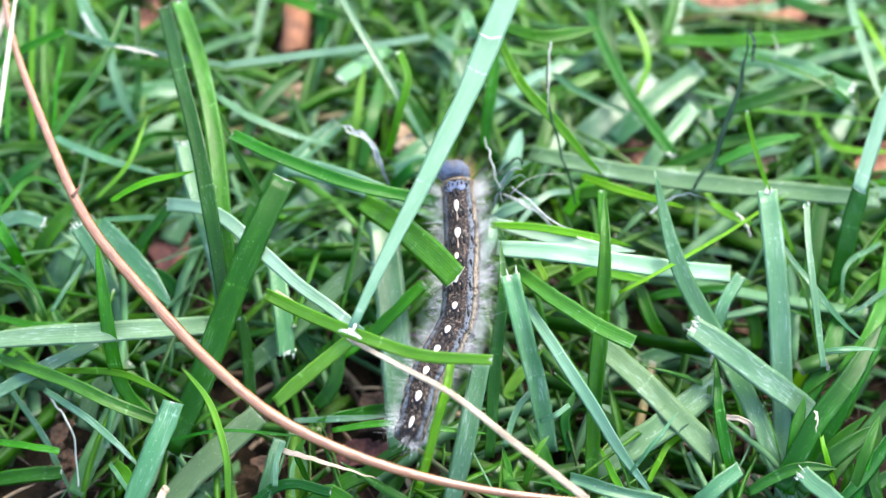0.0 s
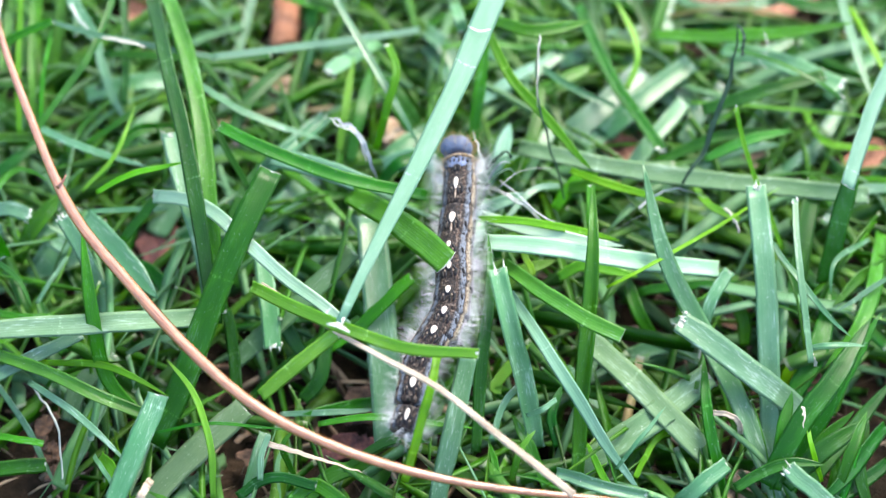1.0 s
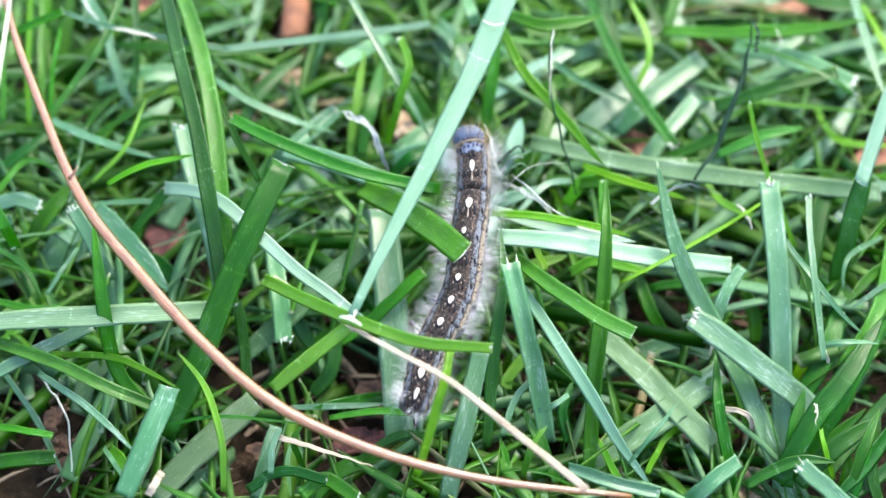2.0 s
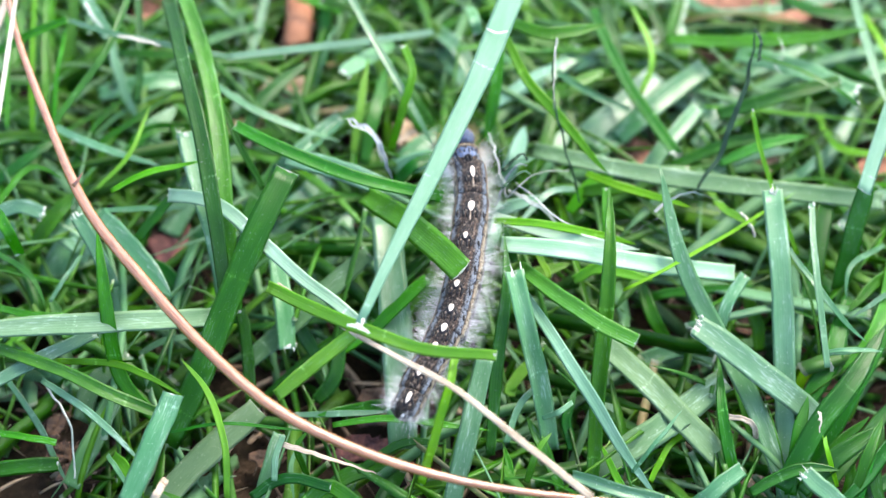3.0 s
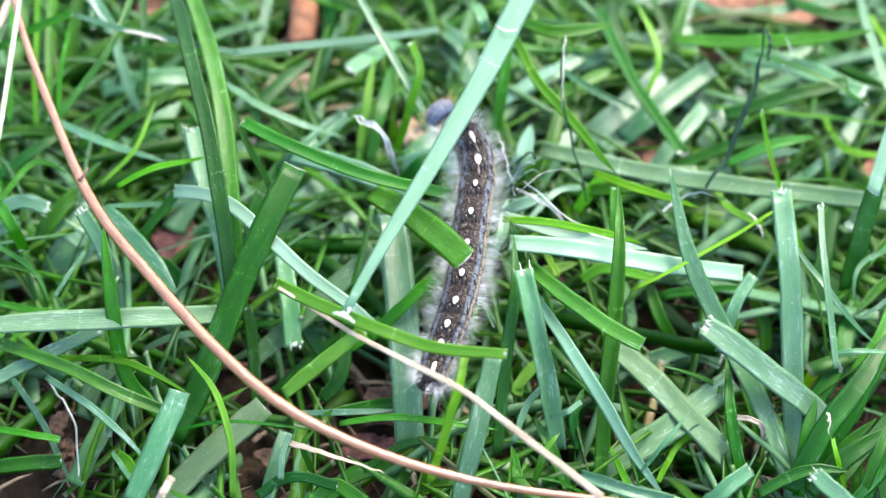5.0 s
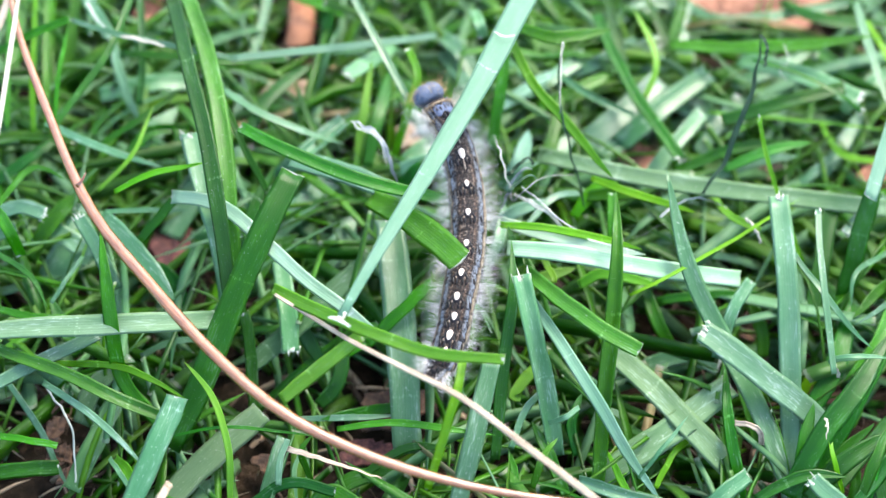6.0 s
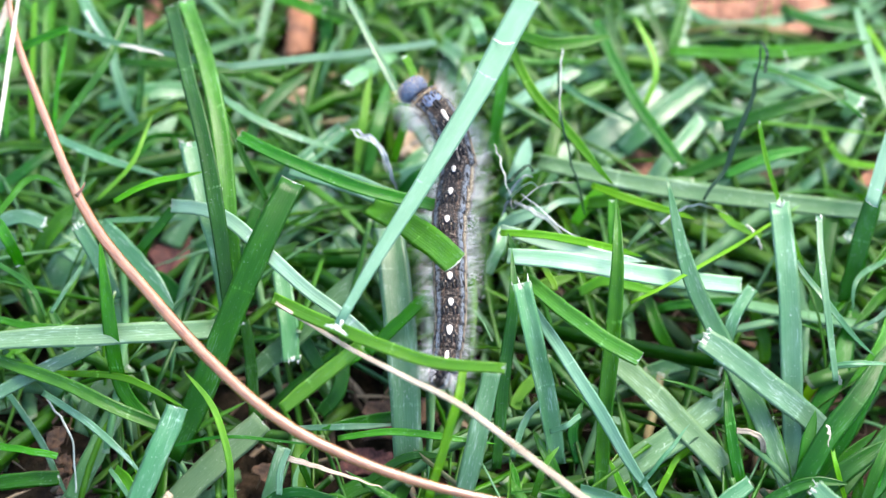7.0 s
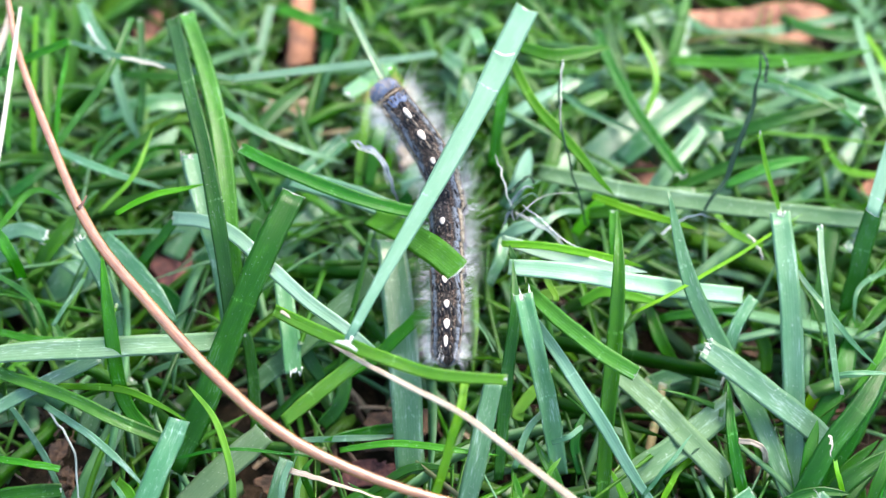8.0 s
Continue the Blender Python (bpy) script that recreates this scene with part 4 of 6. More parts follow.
stalk("withered_blade", "whitish dry leaf edge lying on a blade", "grass blade", BLEACHED, 0.71, (-52.4, 39.2, 30.5), (-49.0, 38.3, 30.5), (-45.1, 37.1, 30.5), wave=0.15, section=LEAF, w0=0.5, w1=0.4, belly=0.4)
stalk("withered_blade", "small cream dry scrap caught between blades", "grass blade", BLEACHED, 0.4, (52.3, -19.3, 18.0), (51.9, -21.5, 19.0), (51.7, -22.7, 18.0), wave=0.25, section=LEAF)
stalk("withered_blade", "cream torn leaf sheath tip", "grass blade", BLEACHED, 0.63, (54.0, -10.8, 20.0), (54.1, -13.3, 21.0), (54.6, -14.0, 20.0), wave=0.2, section=LEAF, w0=0.3)
grass("b", 0.72, "point", (54.5, -10.8, 20.0), (57.6, -11.0, 21.0), (62.4, -10.7, 20.0))
grass("g", 0.9, "fray", (49.4, 42.8, 25.0), (55.5, 39.2, 26.0), (61.5, 35.0, 26.0), (66.1, 32.7, 24.0))
grass("g", 1.09, "point", (-15.9, -19.9, 13.0), (-8.5, -20.2, 16.0), (0.9, -21.7, 17.0), (6.5, -21.4, 15.0))
stalk("straw", "short beige torn straw end", "straw", STRAW, 1.02, (-38.1, -35.0, 20.0), (-37.3, -33.9, 21.0), (-36.8, -31.6, 20.0), wave=0.2, section=LEAF)
grass("d", 1.28, "point", (-12.4, -24.7, 8.0), (-6.1, -21.6, 11.0), (0.3, -22.0, 12.0))
grass("b", 1.05, "cut", (8.9, -20.9, 10.0), (10.8, -16.5, 13.0), (14.1, -12.9, 14.0))
grass("p", 3.29, "cut", (-25.2, 23.4, 20.0), (-18.2, 19.2, 23.0), (-9.4, 15.3, 23.0))
grass("p", 2.15, "point", (7.6, 41.8, 12.0), (13.9, 46.0, 14.0), (20.4, 50.2, 15.0))
grass("b", 2.79, "point", (-1.2, 58.7, 9.0), (2.3, 49.9, 11.0), (5.0, 43.5, 11.0))
grass("b", 1.15, "cut", (19.2, 48.6, 14.0), (24.4, 41.8, 16.0), (30.8, 38.1, 16.0))
grass("g", 2.34, "point", (21.7, 22.0, 14.0), (26.7, 20.6, 17.0), (30.8, 20.3, 17.0))
grass("g", 1.56, "cut", (25.1, 8.9, 16.0), (24.5, 11.9, 20.0), (24.6, 16.4, 22.0))
grass("l", 1.51, "point", (-15.4, 30.2, 13.0), (-14.4, 36.6, 17.0), (-13.5, 47.3, 18.0))
grass("g", 1.62, "point", (-15.3, 27.4, 12.0), (-13.7, 37.2, 15.0), (-7.3, 43.6, 15.0))
grass("g", 0.96, "point", (-19.4, -25.4, 8.0), (-20.8, -22.9, 12.0), (-19.3, -20.7, 13.0))
grass("d", 1.58, "cut", (-27.0, -29.3, 9.0), (-22.1, -27.7, 12.0), (-15.7, -28.9, 12.0))
grass("b", 0.95, "cut", (-23.6, -28.1, 12.0), (-23.4, -25.6, 14.0), (-22.6, -22.6, 15.0))
grass("g", 1.09, "point", (11.5, -27.9, 12.0), (12.6, -25.5, 16.0), (14.8, -22.5, 17.0))
grass("b", 0.7, "point", (26.0, -27.1, 14.0), (29.0, -24.2, 17.0), (33.4, -18.9, 17.0))
grass("b", 0.78, "cut", (13.5, -20.9, 18.0), (15.6, -21.0, 20.0), (17.6, -19.5, 20.0))
# dry stalks, needles and withered blades
needle = stalk("pine_needle", "long curved orange-brown dry pine needle lying across the grass", "pine needle", NEEDLE, 1.31, (-71.5, 49.9, 34.0), (-67.5, 37.6, 33.0), (-60.3, 22.1, 32.0), (-51.2, 4.8, 31.0), (-40.8, -7.7, 30.0), (-31.3, -17.7, 29.0), (-22.5, -25.0, 28.0), (-13.5, -29.5, 27.0), (-3.2, -32.8, 26.0), (8.5, -34.4, 24.0), (24.7, -35.2, 22.0), w0=0.7, w1=0.55, belly=0.6, section=ROUND)
dry_straw = stalk("straw", "thin beige dry straw leaning on the green blades", "straw", STRAW, 0.89, (-23.4, -5.7, 28.0), (-17.4, -10.6, 29.0), (-12.4, -15.3, 31.0), (-6.2, -20.2, 33.0), (1.2, -24.7, 33.0), (9.7, -31.1, 31.0), (18.3, -36.5, 27.0), w0=0.55, w1=1.1, section=GROOVED, pivot=(18.3, -36.5, 27.0))
stalk("straw", "bleached white dry grass strip standing in the lawn", "straw", BLEACHED, 0.71, (-68.1, 45.3, 35.0), (-67.7, 37.6, 34.0), (-67.3, 26.4, 32.0), (-67.1, 16.5, 30.0), (-67.6, 10.1, 28.0), w0=0.7, w1=0.6, belly=0.45, section=LEAF)
stalk("straw", "short pale orange dry grass strip", "straw", STRAW, 1.26, (-71.7, 49.3, 30.0), (-71.9, 42.2, 30.0), (-73.5, 37.5, 29.0), section=LEAF)
stalk("withered_blade", "withered curled grey grass blade twisted into a wisp", "grass blade", WITHERED, 0.70, (-15.2, 26.4, 26.0), (-12.9, 23.2, 28.0), (-11.2, 21.8, 28.0), (-9.7, 19.3, 26.0), (-8.4, 17.5, 22.0), wave=0.35, section=LEAF, w0=0.4, w1=0.3, belly=0.7)
stalk("withered_blade", "dark shrivelled grass blade curling upright", "grass blade", SHRIVELLED, 0.90, (39.3, 18.5, 20.0), (42.7, 22.6, 24.0), (45.1, 27.8, 30.0), (46.8, 33.5, 34.0), (47.3, 37.4, 36.0), wave=0.5, section=LEAF, w0=0.5, w1=0.6, belly=0.6)
stalk("withered_blade", "dark shrivelled grass blade hooked at its end", "grass blade", SHRIVELLED, 0.55, (47.3, 37.4, 36.0), (48.1, 35.6, 35.0), (48.0, 33.3, 33.0), wave=0.3, section=LEAF)
stalk("withered_blade", "thin dry grey thread of grass hanging down", "grass blade", SHRIVELLED, 0.35, (16.8, 38.2, 32.0), (16.5, 31.3, 30.0), (16.8, 25.5, 28.0), (19.2, 22.0, 22.0), (21.3, 18.7, 16.0), wave=0.6)
stalk("withered_blade", "thin dry white shred of grass standing upright", "grass blade", SHRED, 0.2, (16.9, 37.7, 33.0), (16.4, 31.7, 32.0), (16.0, 24.5, 31.0), wave=0.35, section=LEAF)
stalk("withered_blade", "withered curled grey grass blade shining white", "grass blade", WITHERED, 0.34, (10.5, 15.9, 24.0), (13.7, 11.7, 25.0), (17.0, 8.9, 24.0), (25.5, 9.2, 20.0), (33.1, 13.7, 18.0), wave=0.3, section=LEAF, w0=0.4, w1=0.3, belly=0.6)
stalk("withered_blade", "withered curled grey grass blade with a torn end", "grass blade", WITHERED, 0.43, (7.7, 14.4, 20.0), (9.1, 16.0, 25.0), (10.6, 16.8, 27.0), (12.1, 17.6, 26.0), wave=0.25, section=LEAF, w0=0.5, w1=0.3, belly=0.6)
stalk("withered_blade", "crumpled whitish dead grass tip", "grass blade", SHRED, 0.45, (-15.6, 25.7, 27.0), (-14.0, 22.9, 28.0), (-12.0, 22.2, 28.0), (-10.8, 20.7, 27.0), (-10.0, 18.4, 25.0), wave=0.3, section=LEAF, w0=0.5, w1=0.2, belly=0.6)
stalk("withered_blade", "whitish torn shred of dead grass", "grass blade", SHRED, 0.28, (6.4, 23.3, 27.0), (7.2, 18.7, 28.0), (7.9, 15.4, 27.0), (9.1, 12.1, 25.0), wave=0.3, section=LEAF, w0=0.3, w1=0.3, belly=0.6)
stalk("withered_blade", "dark damp twisted dead grass tip", "grass blade", SHRIVELLED, 0.6, (8.3, 16.3, 26.0), (9.8, 17.7, 27.0), (11.2, 18.9, 27.0), (12.1, 18.4, 26.0), wave=0.5, section=LEAF)
stalk("withered_blade", "grey and white ragged dead grass strip", "grass blade", SHRED, 0.7, (9.3, 14.7, 24.0), (12.1, 11.8, 25.0), (15.0, 10.3, 24.0), (17.3, 8.9, 22.0), wave=0.35, section=LEAF, w0=0.4, w1=0.4, belly=0.6)
stalk("withered_blade", "tiny white dry shred on a blade", "grass blade", SHRED, 0.14, (55.6, 47.9, 24.0), (55.4, 43.0, 25.0), (53.7, 40.4, 25.0), (54.8, 39.1, 24.0), wave=0.3, section=LEAF)
grass("g", 1.82, "point", (44.6, 26.8, 16.0), (51.4, 28.4, 19.0), (58.6, 30.4, 19.0))
grass("l", 1.27, "point", (33.5, 43.9, 14.0), (35.6, 50.3, 17.0), (32.5, 61.8, 18.0))
stalk("withered_blade", "dark wet twist of dead grass beside pale wisps", "grass blade", SHRIVELLED, 0.51, (8.2, 13.1, 26.0), (9.9, 14.5, 27.0), (11.6, 15.6, 27.0), (13.0, 15.1, 26.0), wave=0.3, section=LEAF)
stalk("withered_blade", "white curled dry grass shred lying flat", "grass blade", SHRED, 0.45, (31.8, 13.0, 21.0), (35.3, 15.3, 22.0), (38.9, 15.8, 22.0), (42.7, 15.9, 20.0), wave=0.4, section=LEAF)
stalk("withered_blade", "thin white wiry loop of dead grass", "grass blade", SHRED, 0.16, (9.3, 13.1, 24.0), (10.7, 13.5, 26.0), (12.8, 14.9, 27.0), (15.4, 15.8, 27.0), (18.4, 16.7, 26.0), section=LEAF, w0=0.8, w1=0.5)
stalk("withered_blade", "small dry forked shred", "grass blade", BLEACHED, 0.44, (45.5, 13.7, 20.0), (46.0, 10.8, 21.0), (47.1, 9.4, 20.0), wave=0.5)
stalk("withered_blade", "short bleached dead grass stub", "grass blade", STRAW, 0.8, (40.6, -18.2, 14.0), (42.2, -19.0, 15.0), (44.0, -19.5, 14.0), (45.0, -20.1, 11.0), wave=0.15, section=LEAF)
stalk("straw", "short pale broken straw on the soil", "straw", STRAW, 0.94, (-22.7, -23.6, 14.0), (-16.2, -25.8, 15.0), (-9.4, -28.0, 14.0), wave=0.4, w0=0.9, w1=0.4, section=LEAF)
stalk("straw", "pale dry straw lying deep in the grass", "straw", STRAW, 1.43, (-34.8, 34.9, 6.0), (-33.4, 43.1, 7.0), (-31.9, 53.5, 6.0), section=LEAF)
stalk("straw", "tan dry straw lying deep in the grass", "straw", STRAW, 1.19, (-8.2, 36.8, 8.0), (-4.3, 39.3, 9.0), (1.6, 39.9, 8.0), section=LEAF, wave=0.4)
stalk("withered_blade", "thin grey dry grass thread arching over soil", "grass blade", SHRED, 0.32, (-58.4, -12.6, 10.0), (-53.6, -19.6, 11.0), (-53.2, -25.3, 6.0), wave=0.4)
stalk("twig", "blurred reddish-brown bark stick standing in the lawn", "twig", BARK, 5.19, (-27.2, 60.3, 7.0), (-27.4, 66.4, 9.0), (-28.1, 77.5, 10.0), wave=0.6)
grow = spline([(0, 0, 0.3), (0.8, 0.6, 1.0), (1.3, 1.6, 1.5)], 5)[0] + np.array((-53.4, 7.8, 31.5)) - np.array(needle.location) / MM
scale_mesh = ring_sweep(grow, np.linspace(0.7, 0.1, 6), LEAF)
mesh_object("bud_scale", scale_mesh[0], scale_mesh[1], NEEDLE, needle, "small dry brown scale", uvs=scale_mesh[2])
joint_mesh = ring_sweep(spline([(5.4, 33.1, 39.5), (7.1, 31.7, 39.8), (8.8, 32.4, 39.5)], 8)[0] - np.array(draped_blade.location) / MM, np.array([0.5, 0.8, 1, 1.1, 0.9, 1, 1.1, 0.8, 0.4]) * 0.28, LEAF)
mesh_object("leaf_joint", joint_mesh[0], joint_mesh[1], FRAY, draped_blade, "whitish crease across the leaf", uvs=joint_mesh[2])
# leaf litter on the soil
dead_leaf("dull brown piece of dead leaf on the soil", BROWN, (-8.2, -10.8, 2.0), (5.5, 3.2), 20, 8, 1)
dead_leaf("dark maroon piece of dead leaf on the soil", MAROON, (-45.4, 17.3, 3.0), (4, 3.4), 60, 8, 2)
dead_leaf("rust-brown piece of dead leaf on the soil", RUST, (33.3, 39.3, 3.0), (5, 2.8), 10, 8, 3)
dead_leaf("large tan-orange dead leaf lying flat", RUST, (62.9, 78.4, 3.0), (17, 4.2), 5, 8, 4)
dead_leaf("rust-brown piece of dead leaf on the soil", RUST, (76.7, 37.4, 3.0), (5, 2.6), 30, 8, 5)
dead_leaf("tan piece of dead leaf on the soil", TAN, (54.5, 36.1, 3.0), (5, 2.2), 15, 8, 6)
dead_leaf("brown chip of dead leaf", BROWN, (48.5, 6.2, 2.0), (3, 3), 40, 8, 7)
dead_leaf("tan piece of dead leaf on the soil", TAN, (-14.0, 24.5, 2.0), (5, 2.5), 70, 8, 8)
dead_leaf("rust-brown chip of dead leaf", RUST, (-56.8, 72.5, 3.0), (3, 5), 0, 8, 9)
dead_leaf("tiny brown crumb of dead leaf on the soil", BROWN, (-58.3, -17.3, 2.0), (0.9, 0.60), 0, 10, 30)
dead_leaf("tiny brown crumb of dead leaf on the soil", BROWN, (-57.2, -18.6, 2.0), (1.1, 0.75), 50, 16, 31)
dead_leaf("tiny brown crumb of dead leaf on the soil", BROWN, (-56.1, -19.7, 2.0), (1.3, 0.60), 100, 22, 32)
dead_leaf("tiny brown crumb of dead leaf on the soil", BROWN, (-57.1, -20.6, 2.0), (0.9, 0.75), 150, 28, 33)
dead_leaf("tiny brown crumb of dead leaf on the soil", BROWN, (-55.4, -21.9, 2.0), (1.1, 0.60), 200, 34, 34)
dead_leaf("tiny brown crumb of dead leaf on the soil", BROWN, (-56.0, -23.1, 2.0), (1.3, 0.75), 250, 40, 35)
dead_leaf("tiny brown crumb of dead leaf on the soil", BROWN, (-58.4, -19.2, 2.0), (0.9, 0.60), 300, 46, 36)
dead_leaf("crumbly brown scrap of dead leaf", BROWN, (-58.8, -14.7, 1.0), (1.3, 2.4), -20, 20, 10)
dead_leaf("crumbly brown scrap of dead leaf", BROWN, (-58.8, -20.8, 1.0), (1.5, 1.2), 30, 15, 16)
dead_leaf("brown scrap of dead leaf", BROWN, (49.4, -6.3, 2.0), (3, 2.2), 30, 15, 17)
dead_leaf("brown scrap of dead leaf", BROWN, (-26.2, -19.6, 1.0), (2.6, 1.6), 10, 10, 18)
dead_leaf("tan piece of dead leaf on the soil", TAN, (-26.6, 54.1, 3.0), (3, 1.8), 0, 8, 11)
dead_leaf("tan chip of dead leaf", TAN, (-4.4, 42.4, 4.0), (5, 2.6), 0, 8, 12)
dead_leaf("tan piece of dead leaf on the soil", TAN, (45.9, -24.4, 2.0), (4, 2.4), 50, 8, 13)
dead_leaf("orange-brown chip of dead leaf", RUST, (57.9, -8.4, 4.0), (2.6, 4.2), 10, 8, 14)
dead_leaf("dark maroon piece of dead leaf on the soil", MAROON, (-12.4, -18.0, 1.0), (5, 2), 15, 8, 15)


# ---- caterpillar ----
def skin_material():
    """Banded skin: UV x is the angle from the back (-1 to 1), y runs along the piece in millimetres."""
    m = Nodes("caterpillar_skin")
    sep = m.add("SeparateXYZ", {0: m.add("UVMap").outputs[0]})
    rnd = m.math("MULTIPLY", m.add("ObjectInfo").outputs["Random"], 91.0)
    u, v = sep.outputs[0], sep.outputs[1]

    def cloud(across, length, detail=4.0, rough=0.65):
        vec = m.add("CombineXYZ", {0: m.math("MULTIPLY", u, across), 1: m.math("MULTIPLY", v, length), 2: rnd})
        return m.noise(vec.outputs[0], 1.0, detail, rough)

    wob = cloud(8.0, 0.9)
    blot = cloud(5.0, 0.55, 3.0)
    a = m.math("ADD", m.math("ABSOLUTE", u), m.math("MULTIPLY_ADD", wob, 0.10, -0.05))
    # dark back, rusty line, blue-grey stripe edged in black, tan stripe, grey flank
    band = m.ramp(a, [(0.0, (0.016, 0.009, 0.006)), (0.09, (0.030, 0.017, 0.011)), (0.12, (0.075, 0.042, 0.025)), (0.15, (0.050, 0.028, 0.018)),
                      (0.18, (0.012, 0.009, 0.008)), (0.20, (0.08, 0.085, 0.095)), (0.23, (0.125, 0.145, 0.175)), (0.275, (0.175, 0.205, 0.25)), (0.295, (0.012, 0.010, 0.010)),
                      (0.31, (0.13, 0.09, 0.06)), (0.345, (0.33, 0.27, 0.19)), (0.40, (0.28, 0.24, 0.18)), (0.45, (0.16, 0.15, 0.15)), (1.0, (0.34, 0.33, 0.33))])
    lines = m.math("SINE", m.math("ADD", m.math("MULTIPLY", m.math("ABSOLUTE", u), 82.0), m.math("MULTIPLY", wob, 11.0)))
    inner = m.ramp(a, [(0.15, (1, 1, 1)), (0.20, (0.3, 0.3, 0.3)), (0.30, (0.12, 0.12, 0.12)), (0.42, (0, 0, 0))])
    col = m.mix(m.math("MULTIPLY", m.ramp(lines, [(0.1, (0, 0, 0)), (0.4, (1, 1, 1))]), m.math("MULTIPLY", inner, 0.8)), band, (0.006, 0.005, 0.005, 1))
    col = m.mix(m.ramp(blot, [(0.36, (0.75, 0.75, 0.75)), (0.46, (0, 0, 0))]), col, (0.030, 0.022, 0.018, 1))
    # pale buff scribbles and black specks
    spec = cloud(20.0, 2.1, 4.0, 0.7)
    buff = m.math("MULTIPLY", m.ramp(spec, [(0.38, (0.9, 0.9, 0.9)), (0.45, (0, 0, 0))]), inner)
    col = m.mix(buff, col, (0.19, 0.15, 0.12, 1))
    col = m.mix(m.ramp(spec, [(0.52, (0, 0, 0)), (0.57, (0.92, 0.92, 0.92))]), col, (0.006, 0.005, 0.006, 1))
    m.put(m.bsdf.inputs["Base Color"], col)
    m.put(m.bsdf.inputs["Roughness"], 0.55)
    m.put(m.bsdf.inputs["Specular IOR Level"], 0.25)
    m.put(m.bsdf.inputs["Normal"], m.bump(m.math("ADD", spec, wob), 0.8, 0.0003))
    return m.mat


def plain_material(name, a, b, rough, scale=900):
    m = Nodes(name)
    n = m.noise(m.add("TexCoord").outputs["Object"], scale, 4, 0.6)
    m.put(m.bsdf.inputs["Base Color"], m.mix(m.ramp(n, [(0.35, (0, 0, 0)), (0.65, (1, 1, 1))]), (*a, 1), (*b, 1)))
    m.put(m.bsdf.inputs["Roughness"], rough)
    m.put(m.bsdf.inputs["Specular IOR Level"], 0.2)
    m.put(m.bsdf.inputs["Normal"], m.bump(n, 0.5, 0.0002))
    return m.mat


def hair_material(name, colour):
    m = Nodes(name)
    m.put(m.bsdf.inputs["Base Color"], (*colour, 1))
    m.put(m.bsdf.inputs["Roughness"], 0.4)
    back = m.add("BsdfTranslucent", {"Color": (*colour, 1)})
    mixed = m.add("MixShader", {0: 0.5, 1: m.bsdf.outputs[0], 2: back.outputs[0]})
    m.put(m.out.inputs["Surface"], mixed.outputs[0])
    return m.mat


SKIN = skin_material()
SPOT = plain_material("cream_spot", (0.50, 0.39, 0.31), (0.76, 0.66, 0.56), 0.45)
BUFF = plain_material("buff_dot", (0.12, 0.085, 0.06), (0.34, 0.27, 0.21), 0.6)
HEAD = plain_material("head_blue_grey", (0.085, 0.105, 0.16), (0.16, 0.19, 0.26), 0.5, 1400)
BLACK = plain_material("black_plate", (0.004, 0.004, 0.005), (0.012, 0.011, 0.014), 0.4)
BLUE = plain_material("blue_plate", (0.06, 0.08, 0.14), (0.15, 0.19, 0.29), 0.5)
ORANGE = plain_material("orange_collar", (0.07, 0.045, 0.03), (0.46, 0.36, 0.24), 0.6, 2200)
HAIR = hair_material("white_hair", (0.97, 0.97, 0.96))
HAIR_DARK = hair_material("brown_hair", (0.16, 0.11, 0.07))
HAIR_GOLD = hair_material("golden_hair", (0.75, 0.55, 0.28))
RADIUS = 2.85


def barrel(rad, half, n=28, rings=10, swell=0.93, flat=0.92, lumpy=1.0):
    """A body piece lying along y: rounded ends, fullest in the middle, slightly lumpy. UV: angle from the back, millimetres along."""
    verts, faces, uvs = [], [], []
    for i in range(rings + 1):
        y = -half + 2 * half * i / rings
        q = abs(y) / half
        r = rad * (1 - (1 - swell) * q ** 2) * math.sqrt(max(0.0, 1 - max(0, (q - 0.8) / 0.2) ** 2 * 0.75))
        for j in range(n + 1):
            a = -math.pi + math.tau * j / n
            lump = 1 + lumpy * 0.02 * math.cos(a * 6) + lumpy * 0.025 * noise.noise((a * 2, y * 0.8, 4))
            verts.append((r * lump * math.sin(a) * MM, y * MM, r * lump * flat * math.cos(a) * MM))
            uvs.append((a / math.pi, y))
    k = n + 1
    for i in range(rings):
        for j in range(n):
            faces.append((i * k + j + 1, i * k + j, i * k + k + j, i * k + k + j + 1))
    faces.append(tuple(range(n)))
    faces.append(tuple(rings * k + j for j in range(n - 1, -1, -1)))
    return verts, faces, uvs


def bead(width, length, high, n=12, notch=0.0):
    """A flat drop-shaped spot on the back."""
    verts, faces = [(0, 0, high * MM)], []
    for r in (0.45, 0.8, 1.0):
        for j in range(n):
            a = math.tau * j / n
            w = width * (1 + notch * math.sin(a))
            verts.append((w * r * math.cos(a) * MM, length * r * math.sin(a) * MM, high * math.sqrt(max(0, 1 - r * r)) * MM - 0.05 * r * MM))
    for j in range(n):
        b = (j + 1) % n
        faces.append((0, 1 + j, 1 + b))
        for r in range(2):
            p, q = 1 + r * n, 1 + (r + 1) * n
            faces.append((p + j, q + j, q + b, p + b))
    return verts, faces


